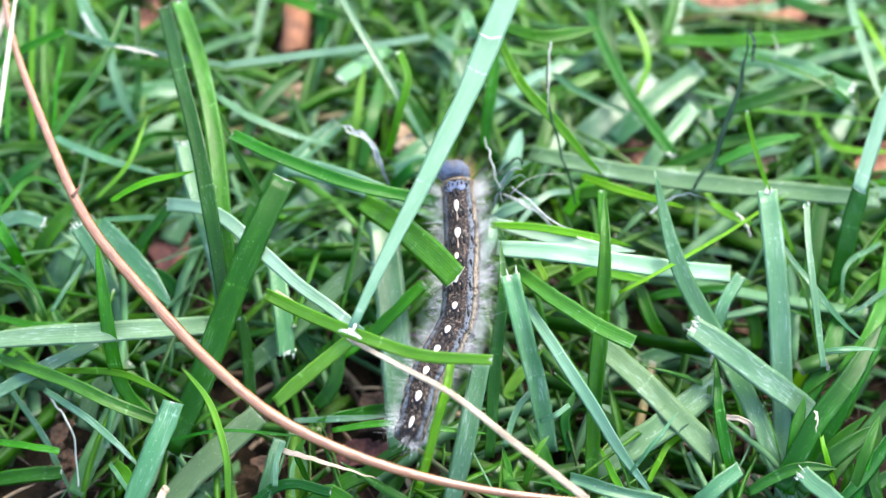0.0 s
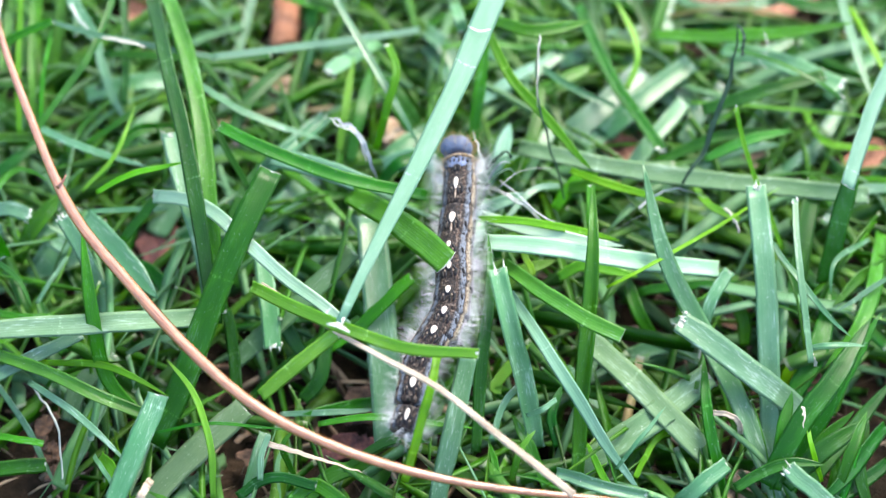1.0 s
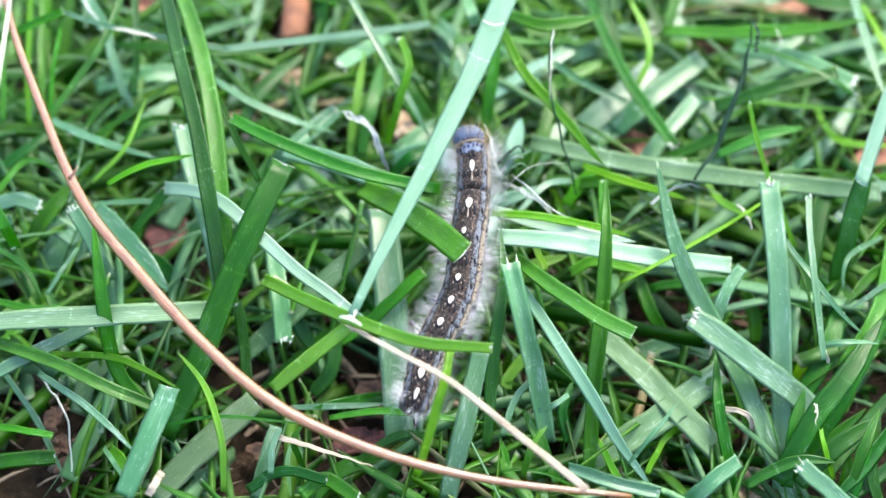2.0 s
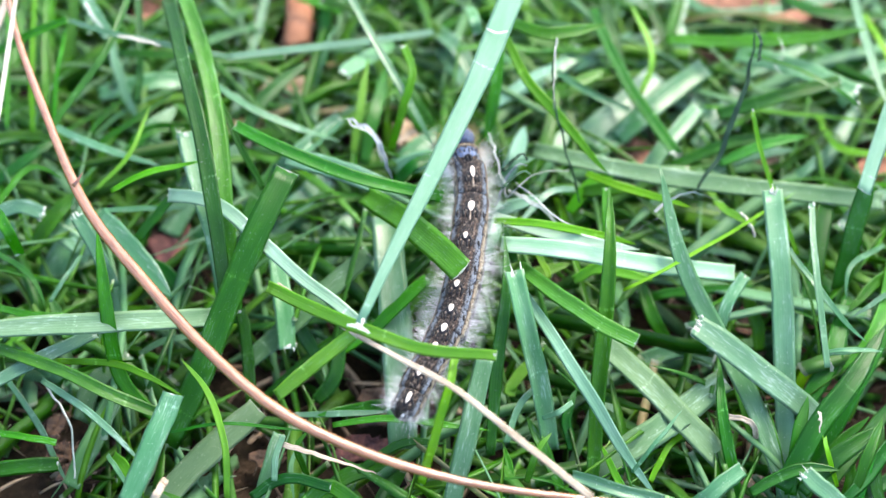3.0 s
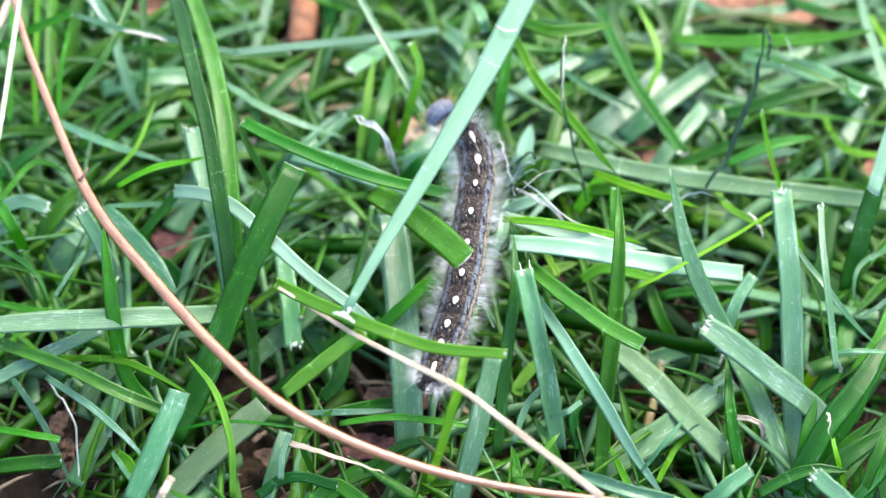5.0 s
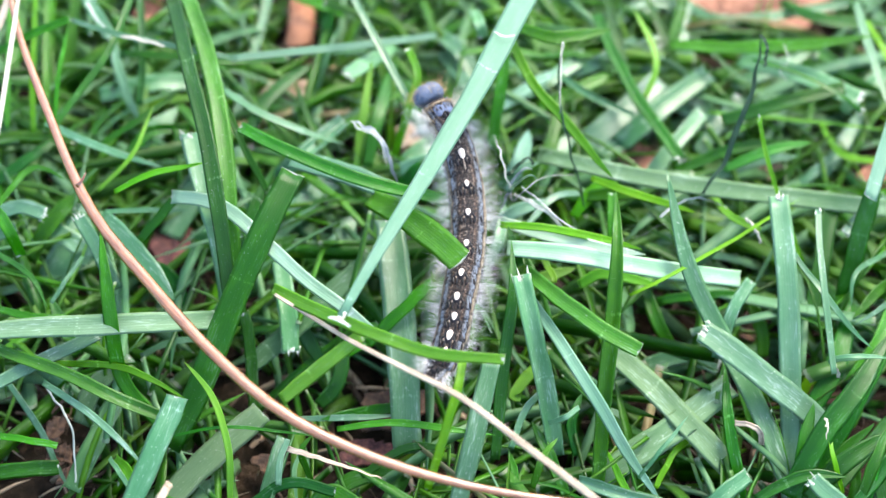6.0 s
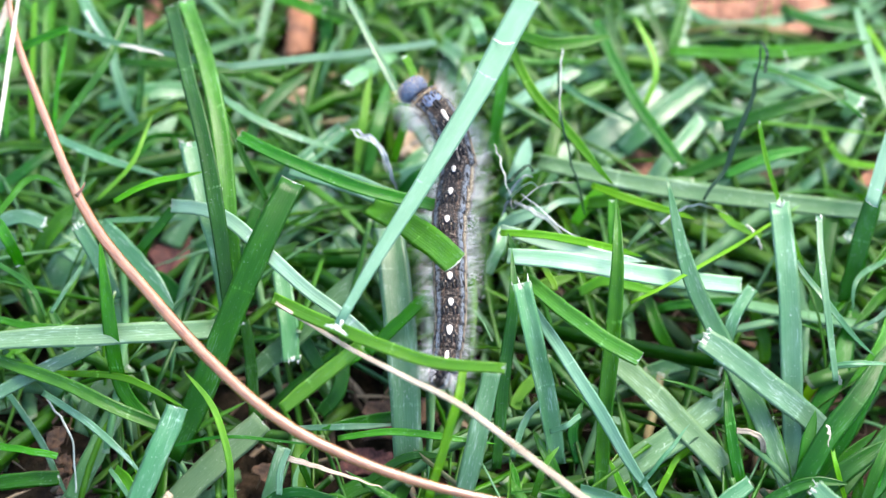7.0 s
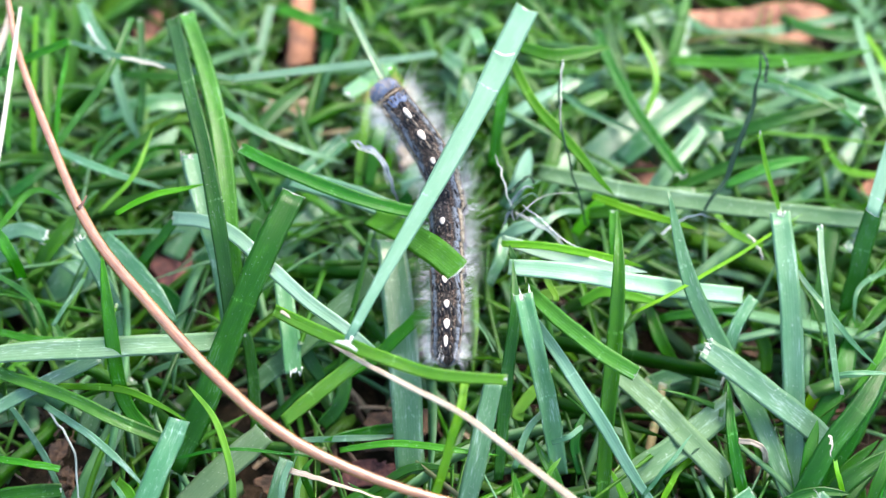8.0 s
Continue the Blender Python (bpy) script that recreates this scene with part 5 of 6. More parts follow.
def hairs(rng, rad, half, count, angles, length, thick, forward=0.0, tufts=0):
    """Fine tapering hairs that stand out of a body piece, loosely gathered in tufts."""
    verts, faces = [], []
    roots = [(rng.choice((-1, 1)) * radians(rng.uniform(*angles)), rng.uniform(-half, half) * 0.85, rng.uniform(-0.45, 0.45), rng.uniform(-0.3, 0.3)) for _ in range(tufts)]
    for i in range(count):
        if tufts:
            a, y, tip, sag = roots[i % tufts]
            a, y = a + rng.gauss(0, 0.07), y + rng.gauss(0, 0.22)
            tip, sag = tip + rng.gauss(0, 0.22), sag + rng.gauss(0, 0.18)
        else:
            a, y, tip, sag = rng.choice((-1, 1)) * radians(rng.uniform(*angles)), rng.uniform(-half, half) * 0.8, rng.uniform(-0.3, 0.3), rng.uniform(-0.35, 0.1)
        out = Vector((math.sin(a), tip + forward, 0.92 * math.cos(a) + 0.12))
        at = Vector((rad * math.sin(a), y, rad * 0.92 * math.cos(a))) * 0.97
        ln = rng.uniform(*length) * (0.6 + 0.4 * rng.random())
        droop = Vector((rng.uniform(-0.2, 0.2), rng.uniform(-0.3, 0.3), sag))
        side = out.cross(Vector((0, 1, 0.2))).normalized()
        other = out.cross(side).normalized()
        o = len(verts)
        for k, w in ((0, 1.0), (0.35, 0.9), (0.7, 0.6), (1.0, 0.1)):
            c = at + out * ln * k + droop * ln * k * k
            for s in range(3):
                q = math.tau * s / 3
                verts.append((c + (side * math.cos(q) + other * math.sin(q)) * thick * w) * MM)
        for k in (0, 3, 6):
            for s in range(3):
                t = (s + 1) % 3
                faces.append((o + k + s, o + k + t, o + k + 3 + t, o + k + 3 + s))
    return verts, faces


caterpillar = tagged(new("caterpillar"), "hairy blue-grey and brown caterpillar with cream spots crawling over grass", "caterpillar")


def body_piece(name, rad, half, seed, spot):
    """One ring of the body with its spot, the plates beside it and its hairs."""
    rng = random.Random(seed)
    v, f, t = barrel(rad, half)
    ob = mesh_object(name, v, f, SKIN, caterpillar, uvs=t)
    if spot:
        w, ln, y = spot[0] * 0.88, spot[1], spot[2]
        v, f = bead(w, ln, 0.16, notch=0.25)
        s = mesh_object("dorsal_spot", v, f, SPOT, ob, "cream white drop-shaped spot")
        s.location = (0, y * MM, (rad * 0.955 + 0.13) * MM)
        for k in (-1, 1):
            for x, back, w2, l2, turn in ((0.72, 0.35, 0.2, 0.62, 0.5), (1.02, 1.15, 0.24, 0.7, -0.15), (0.42, 1.35, 0.16, 0.6, 0.1), (1.95, 0.8, 0.22, 0.55, 0.2)):
                v, f = bead(w2, l2, 0.16)
                d = mesh_object("dark_mark", v, f, BLACK, ob, "short black mark beside the spot")
                a = math.asin(x / rad)
                d.location = (k * x * MM, (y - back) * MM, (rad * 0.94 * math.cos(a) + 0.09) * MM)
                d.rotation_euler = (0, k * a, k * turn)
            v, f = bead(0.15, 0.22, 0.12)
            d = mesh_object("pale_dot", v, f, BUFF, ob, "small buff dot beside the spot")
            d.location = (k * 0.62 * MM, (y - 0.75) * MM, (rad * 0.93 + 0.02) * MM)
            d.rotation_euler = (0, k * 0.24, 0)
        v, f = bead(w * 1.7, ln * 1.4, 0.16)
        d = mesh_object("dark_halo", v, f, BLACK, ob, "black patch around the spot")
        d.location = (0, (y - 0.1) * MM, (rad * 0.945 + 0.03) * MM)
        if ln > 0.9 and w > 0.36:
            v, f = bead(0.15, 1.0, 0.16)
            d = mesh_object("cream_streak", v, f, BUFF, ob, "thin cream streak behind the spot")
            d.location = (0, (y - ln - 0.7) * MM, (rad * 0.95 + 0.05) * MM)
    v, f = hairs(rng, rad, half, 520 if seed < 46 else 300, (66, 124), (0.5, 4.2 if seed < 47 else 3.2), 0.0076, tufts=60)
    tagged(mesh_object("side_hair", v, f, HAIR, ob, "fringe of fine white hairs"), kind="stuff")
    v, f = hairs(rng, rad, half, 60, (5, 75), (0.5, 1.6), 0.010)
    tagged(mesh_object("back_hair", v, f, HAIR_DARK, ob, "sparse brown hairs"), kind="stuff")
    return ob


def build_head():
    v, f, _ = barrel(2.5, 1.5, 40, 18, swell=0.66, flat=0.95, lumpy=0.0)
    # two rounded lobes with a shallow groove between them
    v = [(x, y - 0.05 * MM, z * (1 - 0.10 * math.exp(-(x / (0.32 * MM)) ** 2)) if z > 0 else z) for x, y, z in v]
    ob = mesh_object("head", v, f, HEAD, caterpillar, "smooth rounded blue-grey head")
    v, f = bead(0.5, 0.3, 0.3)
    mouth = mesh_object("mouthpart", v, f, BLACK, ob, "small dark mouthparts")
    mouth.location, mouth.rotation_euler = (0, 1.3 * MM, -0.3 * MM), (-1.4, 0, 0)
    rng = random.Random(5)
    v, f = hairs(rng, 2.2, 1.2, 300, (0, 125), (0.6, 2.5), 0.013, 0.6)
    tagged(mesh_object("head_hair", v, f, HAIR_GOLD, ob, "short golden hairs"), kind="stuff")
    return ob


def build_collar():
    v, f, t = barrel(2.55, 2.5)
    ob = mesh_object("collar", v, f, SKIN, caterpillar, uvs=t)
    band, fb, _ = barrel(2.66, 0.28, rings=4, swell=0.97)
    ring = mesh_object("orange_band", band, fb, ORANGE, ob, "orange-tan band behind the head")
    ring.location = (0, 1.45 * MM, 0)
    for k in (-1, 1):
        for w, ln, x, y, mat, nm, lab in ((0.85, 0.95, 0.75, 0.2, BLUE, "blue_plate", "pale blue plate"), (0.16, 0.55, 0.35, 0.35, BLACK, "dark_dash", "short black dash"),
                                          (0.16, 0.5, 0.95, 0.45, BLACK, "dark_dash", "short black dash"), (0.3, 0.4, 1.55, 0.35, BLACK, "dark_wart", "small black wart"),
                                          (0.3, 0.7, 0.3, -1.0, BLACK, "dark_wart", "small black wart")):
            v, f = bead(w, ln, 0.12 if mat is BLUE else 0.24)
            d = mesh_object(nm, v, f, mat, ob, lab)
            a = math.asin(min(1, x / 2.6))
            d.location = (x * MM * k, y * MM, 2.6 * 0.945 * math.cos(a) * MM)
            d.rotation_euler = (0, k * a, 0)
    rng = random.Random(6)
    v, f = hairs(rng, 2.5, 2.0, 460, (60, 130), (0.8, 5.2), 0.008, 0.3, tufts=44)
    tagged(mesh_object("side_hair", v, f, HAIR, ob, "fringe of fine white hairs"), kind="stuff")
    v, f = hairs(rng, 2.4, 1.9, 260, (82, 140), (1.2, 3.6), 0.012, 0.35, tufts=22)
    tagged(mesh_object("chin_hair", v, f, HAIR, ob, "thick white tufts below the head"), kind="stuff")
    v, f = hairs(rng, 2.5, 2.0, 110, (10, 95), (0.8, 2.8), 0.011, 0.5)
    tagged(mesh_object("golden_hair", v, f, HAIR_GOLD, ob, "short golden hairs"), kind="stuff")
    v, f = hairs(rng, 2.4, 1.2, 16, (0, 40), (2.2, 4.2), 0.022, 0.7)
    tagged(mesh_object("dark_hair", v, f, HAIR_DARK, ob, "tuft of long dark hairs"), kind="stuff")
    return ob


def build_tail():
    v, f, t = barrel(1.75, 1.7, swell=0.6)
    ob = mesh_object("tail", v, f, SKIN, caterpillar, "dark blunt tail end", uvs=t)
    for x, y, w, ln in ((-0.55, 0.1, 0.4, 0.5), (0.55, 0.1, 0.4, 0.5), (0, -0.5, 0.4, 0.35), (-0.85, -0.35, 0.25, 0.3), (0.85, -0.35, 0.25, 0.3)):
        v, f = bead(w, ln, 0.2)
        d = mesh_object("dark_wart", v, f, BLACK, ob, "small black wart")
        d.location = (x * MM, y * MM, (1.67 - 0.25 * x * x - 0.08 * y * y) * MM)
    rng = random.Random(7)
    v, f = hairs(rng, 1.65, 1.5, 420, (15, 130), (0.5, 2.8), 0.0085, -0.6, tufts=44)
    tagged(mesh_object("tail_hair", v, f, HAIR, ob, "fan of white hairs"), kind="stuff")
    return ob


head, collar, tail = build_head(), build_collar(), build_tail()
SPOTS = [(0.42, 1.05, 0.2), (0.56, 0.92, 0.2), (0.40, 0.58, 0.2), (0.44, 0.62, 0.2), (0.46, 0.62, 0.2), (0.46, 0.66, 0.2), (0.48, 0.68, 0.2), (0.46, 0.66, 0.2), (0.50, 0.80, 0.2), (0.36, 0.90, 0.2)]
GIRTH = [0.93, 0.96, 0.97, 0.97, 0.95, 0.92, 0.88, 0.84, 0.80, 0.74]
body = [body_piece("body_segment", RADIUS * GIRTH[i], 3.6 if i < 8 else 2.7 if i < 9 else 2.0, 40 + i, SPOTS[i]) for i in range(10)]


# ---- what moves ----
def motions():
    """Keys the crawling caterpillar, piece by piece, and the blades that it pushes."""
    walk(head, [
        (0.0, pose(0.00162, 0.01618, 0.02700, 3.7, 0, 2.7)),
        (0.5, pose(0.00217, 0.01790, 0.02700, 3.3, 0, 3.7)),
        (1.0, pose(0.00384, 0.01972, 0.02700, 3.4, 0, -1.0)),
        (1.5, pose(0.00384, 0.01985, 0.02700, 4.1, 0, 5.8)),
        (2.8, pose(0.00260, 0.02158, 0.02700, 3.6, 0, 6.4)),
        (3.0, pose(0.00172, 0.02160, 0.02700, 3.5, 0, 14.0)),
        (3.5, pose(-0.00065, 0.02040, 0.02700, 3.6, 0, 30.0)),
        (4.0, pose(-0.00100, 0.02110, 0.02700, 3.7, 0, 35.8)),
        (4.2, pose(-0.00117, 0.02185, 0.02700, 3.9, 0, 40.6)),
        (5.3, pose(-0.00291, 0.02552, 0.03000, 15.9, 0, 35.5)),
        (5.5, pose(-0.00318, 0.02594, 0.03050, 15.1, 0, 27.9)),
        (6.0, pose(-0.00392, 0.02768, 0.03100, 15.3, 0, 29.8)),
        (6.5, pose(-0.00509, 0.02744, 0.03200, 21.4, 0, 41.9)),
        (7.0, pose(-0.00629, 0.02944, 0.03200, 16.8, 0, 43.0)),
        (7.5, pose(-0.00645, 0.03075, 0.03250, 21.9, 0, 51.6)),
        (8.0, pose(-0.01069, 0.03044, 0.03300, 21.4, 0, 37.0)),
    ])
    walk(collar, [
        (0.0, pose(0.00232, 0.01209, 0.02673, 3.7, -12, 2.7)),
        (0.5, pose(0.00301, 0.01338, 0.02673, 3.3, -12, 3.7)),
        (1.0, pose(0.00431, 0.01539, 0.02673, 3.4, -12, -1.0)),
        (1.5, pose(0.00481, 0.01639, 0.02673, 4.1, -12, 5.8)),
        (2.8, pose(0.00290, 0.01752, 0.02673, 3.6, 6, 6.4)),
        (3.0, pose(0.00262, 0.01753, 0.02673, 3.5, 6, 14.0)),
        (3.5, pose(0.00137, 0.01683, 0.02673, 3.6, 6, 30.0)),
        (4.0, pose(0.00135, 0.01774, 0.02673, 3.7, 6, 35.8)),
        (4.2, pose(0.00135, 0.01887, 0.02673, 3.9, 6, 40.6)),
        (5.3, pose(-0.00062, 0.02251, 0.02892, 15.9, 0, 35.5)),
        (5.5, pose(-0.00120, 0.02232, 0.02942, 15.1, 0, 27.9)),
        (6.0, pose(-0.00189, 0.02425, 0.02992, 15.3, 0, 29.8)),
        (6.5, pose(-0.00278, 0.02506, 0.03065, 21.4, 0, 41.9)),
        (7.0, pose(-0.00358, 0.02707, 0.03092, 16.8, -5, 43.0)),
        (7.5, pose(-0.00406, 0.02945, 0.03142, 21.9, -8, 51.6)),
        (8.0, pose(-0.00876, 0.02844, 0.03192, 21.4, -8, 37.0)),
    ])
    walk(body[0], [
        (0.0, pose(0.00262, 0.00840, 0.02650, 3.3, -15, 2.2)),
        (0.5, pose(0.00337, 0.00925, 0.02650, 2.9, -15, 0.1)),
        (1.0, pose(0.00433, 0.01132, 0.02650, 2.7, -15, -3.9)),
        (1.5, pose(0.00520, 0.01279, 0.02650, 2.7, -15, -1.4)),
        (2.8, pose(0.00327, 0.01368, 0.02650, 2.7, 5, -0.7)),
        (3.0, pose(0.00347, 0.01373, 0.02650, 2.7, 5, 3.4)),
        (3.5, pose(0.00308, 0.01353, 0.02650, 2.9, 5, 11.7)),
        (4.0, pose(0.00334, 0.01472, 0.02650, 3.1, 5, 17.1)),
        (4.2, pose(0.00343, 0.01618, 0.02650, 3.3, 5, 19.0)),
        (5.3, pose(0.00119, 0.01979, 0.02799, 15.5, 0, 21.8)),
        (5.5, pose(0.00036, 0.01925, 0.02846, 18.1, 0, 20.6)),
        (6.0, pose(-0.00021, 0.02120, 0.02896, 15.8, 0, 22.7)),
        (6.5, pose(-0.00081, 0.02266, 0.02949, 16.5, 0, 28.4)),
        (7.0, pose(-0.00138, 0.02455, 0.02993, 17.0, -6, 28.7)),
        (7.5, pose(-0.00206, 0.02780, 0.03043, 21.3, -10, 35.0)),
        (8.0, pose(-0.00712, 0.02650, 0.03093, 20.9, -11, 36.5)),
    ])
    walk(body[1], [
        (0.0, pose(0.00288, 0.00363, 0.02625, 3.2, -17, -0.3)),
        (0.5, pose(0.00326, 0.00390, 0.02625, 2.9, -17, -2.9)),
        (1.0, pose(0.00386, 0.00519, 0.02625, 2.6, -17, -5.8)),
        (1.5, pose(0.00480, 0.00619, 0.02625, 2.5, -17, -6.2)),
        (2.8, pose(0.00302, 0.00725, 0.02625, 2.4, 0, -6.5)),
        (3.0, pose(0.00346, 0.00748, 0.02625, 2.4, 0, -5.4)),
        (3.5, pose(0.00353, 0.00759, 0.02625, 2.7, 0, -3.6)),
        (4.0, pose(0.00413, 0.00953, 0.02625, 2.9, 0, -2.0)),
        (4.2, pose(0.00425, 0.01116, 0.02625, 2.9, 0, -1.5)),
        (5.3, pose(0.00195, 0.01609, 0.02700, 13.5, 0, 6.0)),
        (5.5, pose(0.00114, 0.01609, 0.02725, 16.9, 0, 8.2)),
        (6.0, pose(0.00108, 0.01716, 0.02775, 14.2, 0, 13.2)),
        (6.5, pose(0.00107, 0.01794, 0.02825, 13.7, 0, 15.6)),
        (7.0, pose(0.00054, 0.02007, 0.02850, 18.6, -11, 11.6)),
        (7.5, pose(-0.00011, 0.02425, 0.02900, 19.8, -14, 15.3)),
        (8.0, pose(-0.00472, 0.02346, 0.02950, 19.0, -14, 30.6)),
    ])
    walk(body[2], [
        (0.0, pose(0.00280, -0.00034, 0.02601, 2.8, -19, -2.3)),
        (0.5, pose(0.00309, -0.00030, 0.02601, 2.7, -19, -1.5)),
        (1.0, pose(0.00345, 0.00060, 0.02601, 2.6, -19, -3.3)),
        (1.5, pose(0.00420, 0.00170, 0.02601, 2.6, -19, -7.7)),
        (2.8, pose(0.00254, 0.00207, 0.02601, 2.3, -8, -7.6)),
        (3.0, pose(0.00298, 0.00236, 0.02601, 2.3, -8, -8.2)),
        (3.5, pose(0.00300, 0.00332, 0.02601, 2.7, -8, -11.5)),
        (4.0, pose(0.00356, 0.00514, 0.02601, 2.7, -8, -15.6)),
        (4.2, pose(0.00373, 0.00670, 0.02601, 2.6, -8, -14.4)),
        (5.3, pose(0.00210, 0.01196, 0.02610, 6.9, -2, -0.9)),
        (5.5, pose(0.00154, 0.01169, 0.02614, 8.2, -2, 2.3)),
        (6.0, pose(0.00199, 0.01222, 0.02662, 8.4, -2, 5.6)),
        (6.5, pose(0.00192, 0.01324, 0.02711, 9.8, -2, 4.7)),
        (7.0, pose(0.00065, 0.01623, 0.02713, 13.4, -13, -3.5)),
        (7.5, pose(0.00045, 0.01999, 0.02762, 12.1, -18, -0.8)),
        (8.0, pose(-0.00239, 0.01947, 0.02811, 12.5, -22, 19.7)),
    ])
    walk(body[3], [
        (0.0, pose(0.00267, -0.00421, 0.02587, 1.9, -19, -2.4)),
        (0.5, pose(0.00315, -0.00405, 0.02587, 2.0, -19, -0.7)),
        (1.0, pose(0.00349, -0.00291, 0.02587, 2.0, -19, -1.0)),
        (1.5, pose(0.00378, -0.00201, 0.02587, 2.0, -19, -5.6)),
        (2.8, pose(0.00231, -0.00213, 0.02587, 1.9, -12, -8.1)),
        (3.0, pose(0.00262, -0.00204, 0.02587, 1.9, -12, -8.9)),
        (3.5, pose(0.00245, -0.00039, 0.02587, 2.0, -12, -11.3)),
        (4.0, pose(0.00252, 0.00175, 0.02587, 2.1, -12, -15.5)),
        (4.2, pose(0.00269, 0.00289, 0.02587, 1.9, -12, -14.9)),
        (5.3, pose(0.00197, 0.00673, 0.02587, 1.9, -4, -2.3)),
        (5.5, pose(0.00169, 0.00661, 0.02587, 2.1, -4, -0.6)),
        (6.0, pose(0.00226, 0.00700, 0.02625, 3.4, -4, -0.6)),
        (6.5, pose(0.00201, 0.00856, 0.02662, 5.4, -4, -2.7)),
        (7.0, pose(0.00012, 0.01203, 0.02662, 5.6, -12, -6.3)),
        (7.5, pose(-0.00003, 0.01469, 0.02700, 6.0, -18, -3.3)),
        (8.0, pose(-0.00098, 0.01429, 0.02738, 7.4, -24, 8.4)),
    ])
    walk(body[4], [
        (0.0, pose(0.00226, -0.00860, 0.02575, 1.8, -15, -8.8)),
        (0.5, pose(0.00282, -0.00804, 0.02575, 1.9, -15, -7.4)),
        (1.0, pose(0.00315, -0.00692, 0.02575, 2.0, -15, -5.6)),
        (1.5, pose(0.00327, -0.00599, 0.02575, 1.9, -15, -8.7)),
        (2.8, pose(0.00158, -0.00596, 0.02575, 1.9, -12, -12.3)),
        (3.0, pose(0.00188, -0.00579, 0.02575, 1.8, -12, -11.4)),
        (3.5, pose(0.00172, -0.00401, 0.02575, 1.9, -12, -8.8)),
        (4.0, pose(0.00178, -0.00196, 0.02575, 1.9, -12, -11.6)),
        (4.2, pose(0.00189, -0.00092, 0.02575, 1.8, -12, -10.9)),
        (5.3, pose(0.00181, 0.00099, 0.02575, 1.3, -5, -5.0)),
        (5.5, pose(0.00157, 0.00101, 0.02575, 1.3, -5, -5.1)),
        (6.0, pose(0.00202, 0.00164, 0.02600, 2.8, -5, -5.7)),
        (6.5, pose(0.00163, 0.00414, 0.02625, 4.7, -5, -5.9)),
        (7.0, pose(-0.00052, 0.00724, 0.02625, 4.3, -9, -1.9)),
        (7.5, pose(-0.00029, 0.00936, 0.02650, 5.3, -15, 0.2)),
        (8.0, pose(-0.00089, 0.00878, 0.02675, 7.0, -20, 2.3)),
    ])
    walk(body[5], [
        (0.0, pose(0.00091, -0.01235, 0.02562, 2.3, -8, -20.2)),
        (0.5, pose(0.00165, -0.01179, 0.02562, 2.3, -8, -19.2)),
        (1.0, pose(0.00227, -0.01027, 0.02562, 2.5, -8, -17.2)),
        (1.5, pose(0.00213, -0.00954, 0.02562, 2.1, -8, -18.7)),
        (2.8, pose(0.00050, -0.00962, 0.02562, 2.4, -8, -15.3)),
        (3.0, pose(0.00091, -0.00965, 0.02562, 2.3, -8, -14.0)),
        (3.5, pose(0.00113, -0.00776, 0.02562, 2.5, -8, -6.3)),
        (4.0, pose(0.00082, -0.00565, 0.02562, 2.1, -8, -9.5)),
        (4.2, pose(0.00102, -0.00480, 0.02562, 2.0, -8, -9.5)),
        (5.3, pose(0.00106, -0.00410, 0.02562, 1.7, -5, -10.2)),
        (5.5, pose(0.00077, -0.00415, 0.02562, 1.7, -5, -10.3)),
        (6.0, pose(0.00128, -0.00317, 0.02575, 3.4, -5, -8.9)),
        (6.5, pose(0.00111, -0.00060, 0.02587, 4.7, -5, -9.0)),
        (7.0, pose(-0.00047, 0.00222, 0.02587, 4.6, -6, 2.4)),
        (7.5, pose(-0.00032, 0.00404, 0.02600, 5.4, -11, 2.4)),
        (8.0, pose(-0.00091, 0.00395, 0.02612, 7.5, -16, 2.1)),
    ])
    walk(body[6], [
        (0.0, pose(-0.00085, -0.01514, 0.02547, 4.3, 0, -25.7)),
        (0.5, pose(-0.00015, -0.01454, 0.02547, 4.1, 0, -27.8)),
        (1.0, pose(0.00054, -0.01309, 0.02547, 4.1, 0, -26.2)),
        (1.5, pose(0.00020, -0.01303, 0.02547, 3.5, 0, -23.7)),
        (2.8, pose(-0.00073, -0.01236, 0.02547, 4.9, 0, -21.1)),
        (3.0, pose(-0.00036, -0.01251, 0.02547, 4.8, 0, -20.9)),
        (3.5, pose(0.00048, -0.01036, 0.02547, 5.1, 0, -13.3)),
        (4.0, pose(0.00001, -0.00924, 0.02547, 3.8, 0, -10.7)),
        (4.2, pose(0.00007, -0.00855, 0.02547, 3.6, 0, -12.8)),
        (5.3, pose(0.00008, -0.00837, 0.02547, 3.7, -4, -14.7)),
        (5.5, pose(-0.00015, -0.00813, 0.02547, 4.0, -4, -14.4)),
        (6.0, pose(0.00064, -0.00683, 0.02549, 5.4, -4, -8.0)),
        (6.5, pose(0.00015, -0.00481, 0.02550, 5.8, -4, -9.9)),
        (7.0, pose(-0.00042, -0.00200, 0.02550, 5.2, -3, 2.5)),
        (7.5, pose(-0.00026, -0.00108, 0.02551, 4.8, -6, 2.4)),
        (8.0, pose(-0.00099, -0.00050, 0.02553, 6.8, -10, 3.0)),
    ])
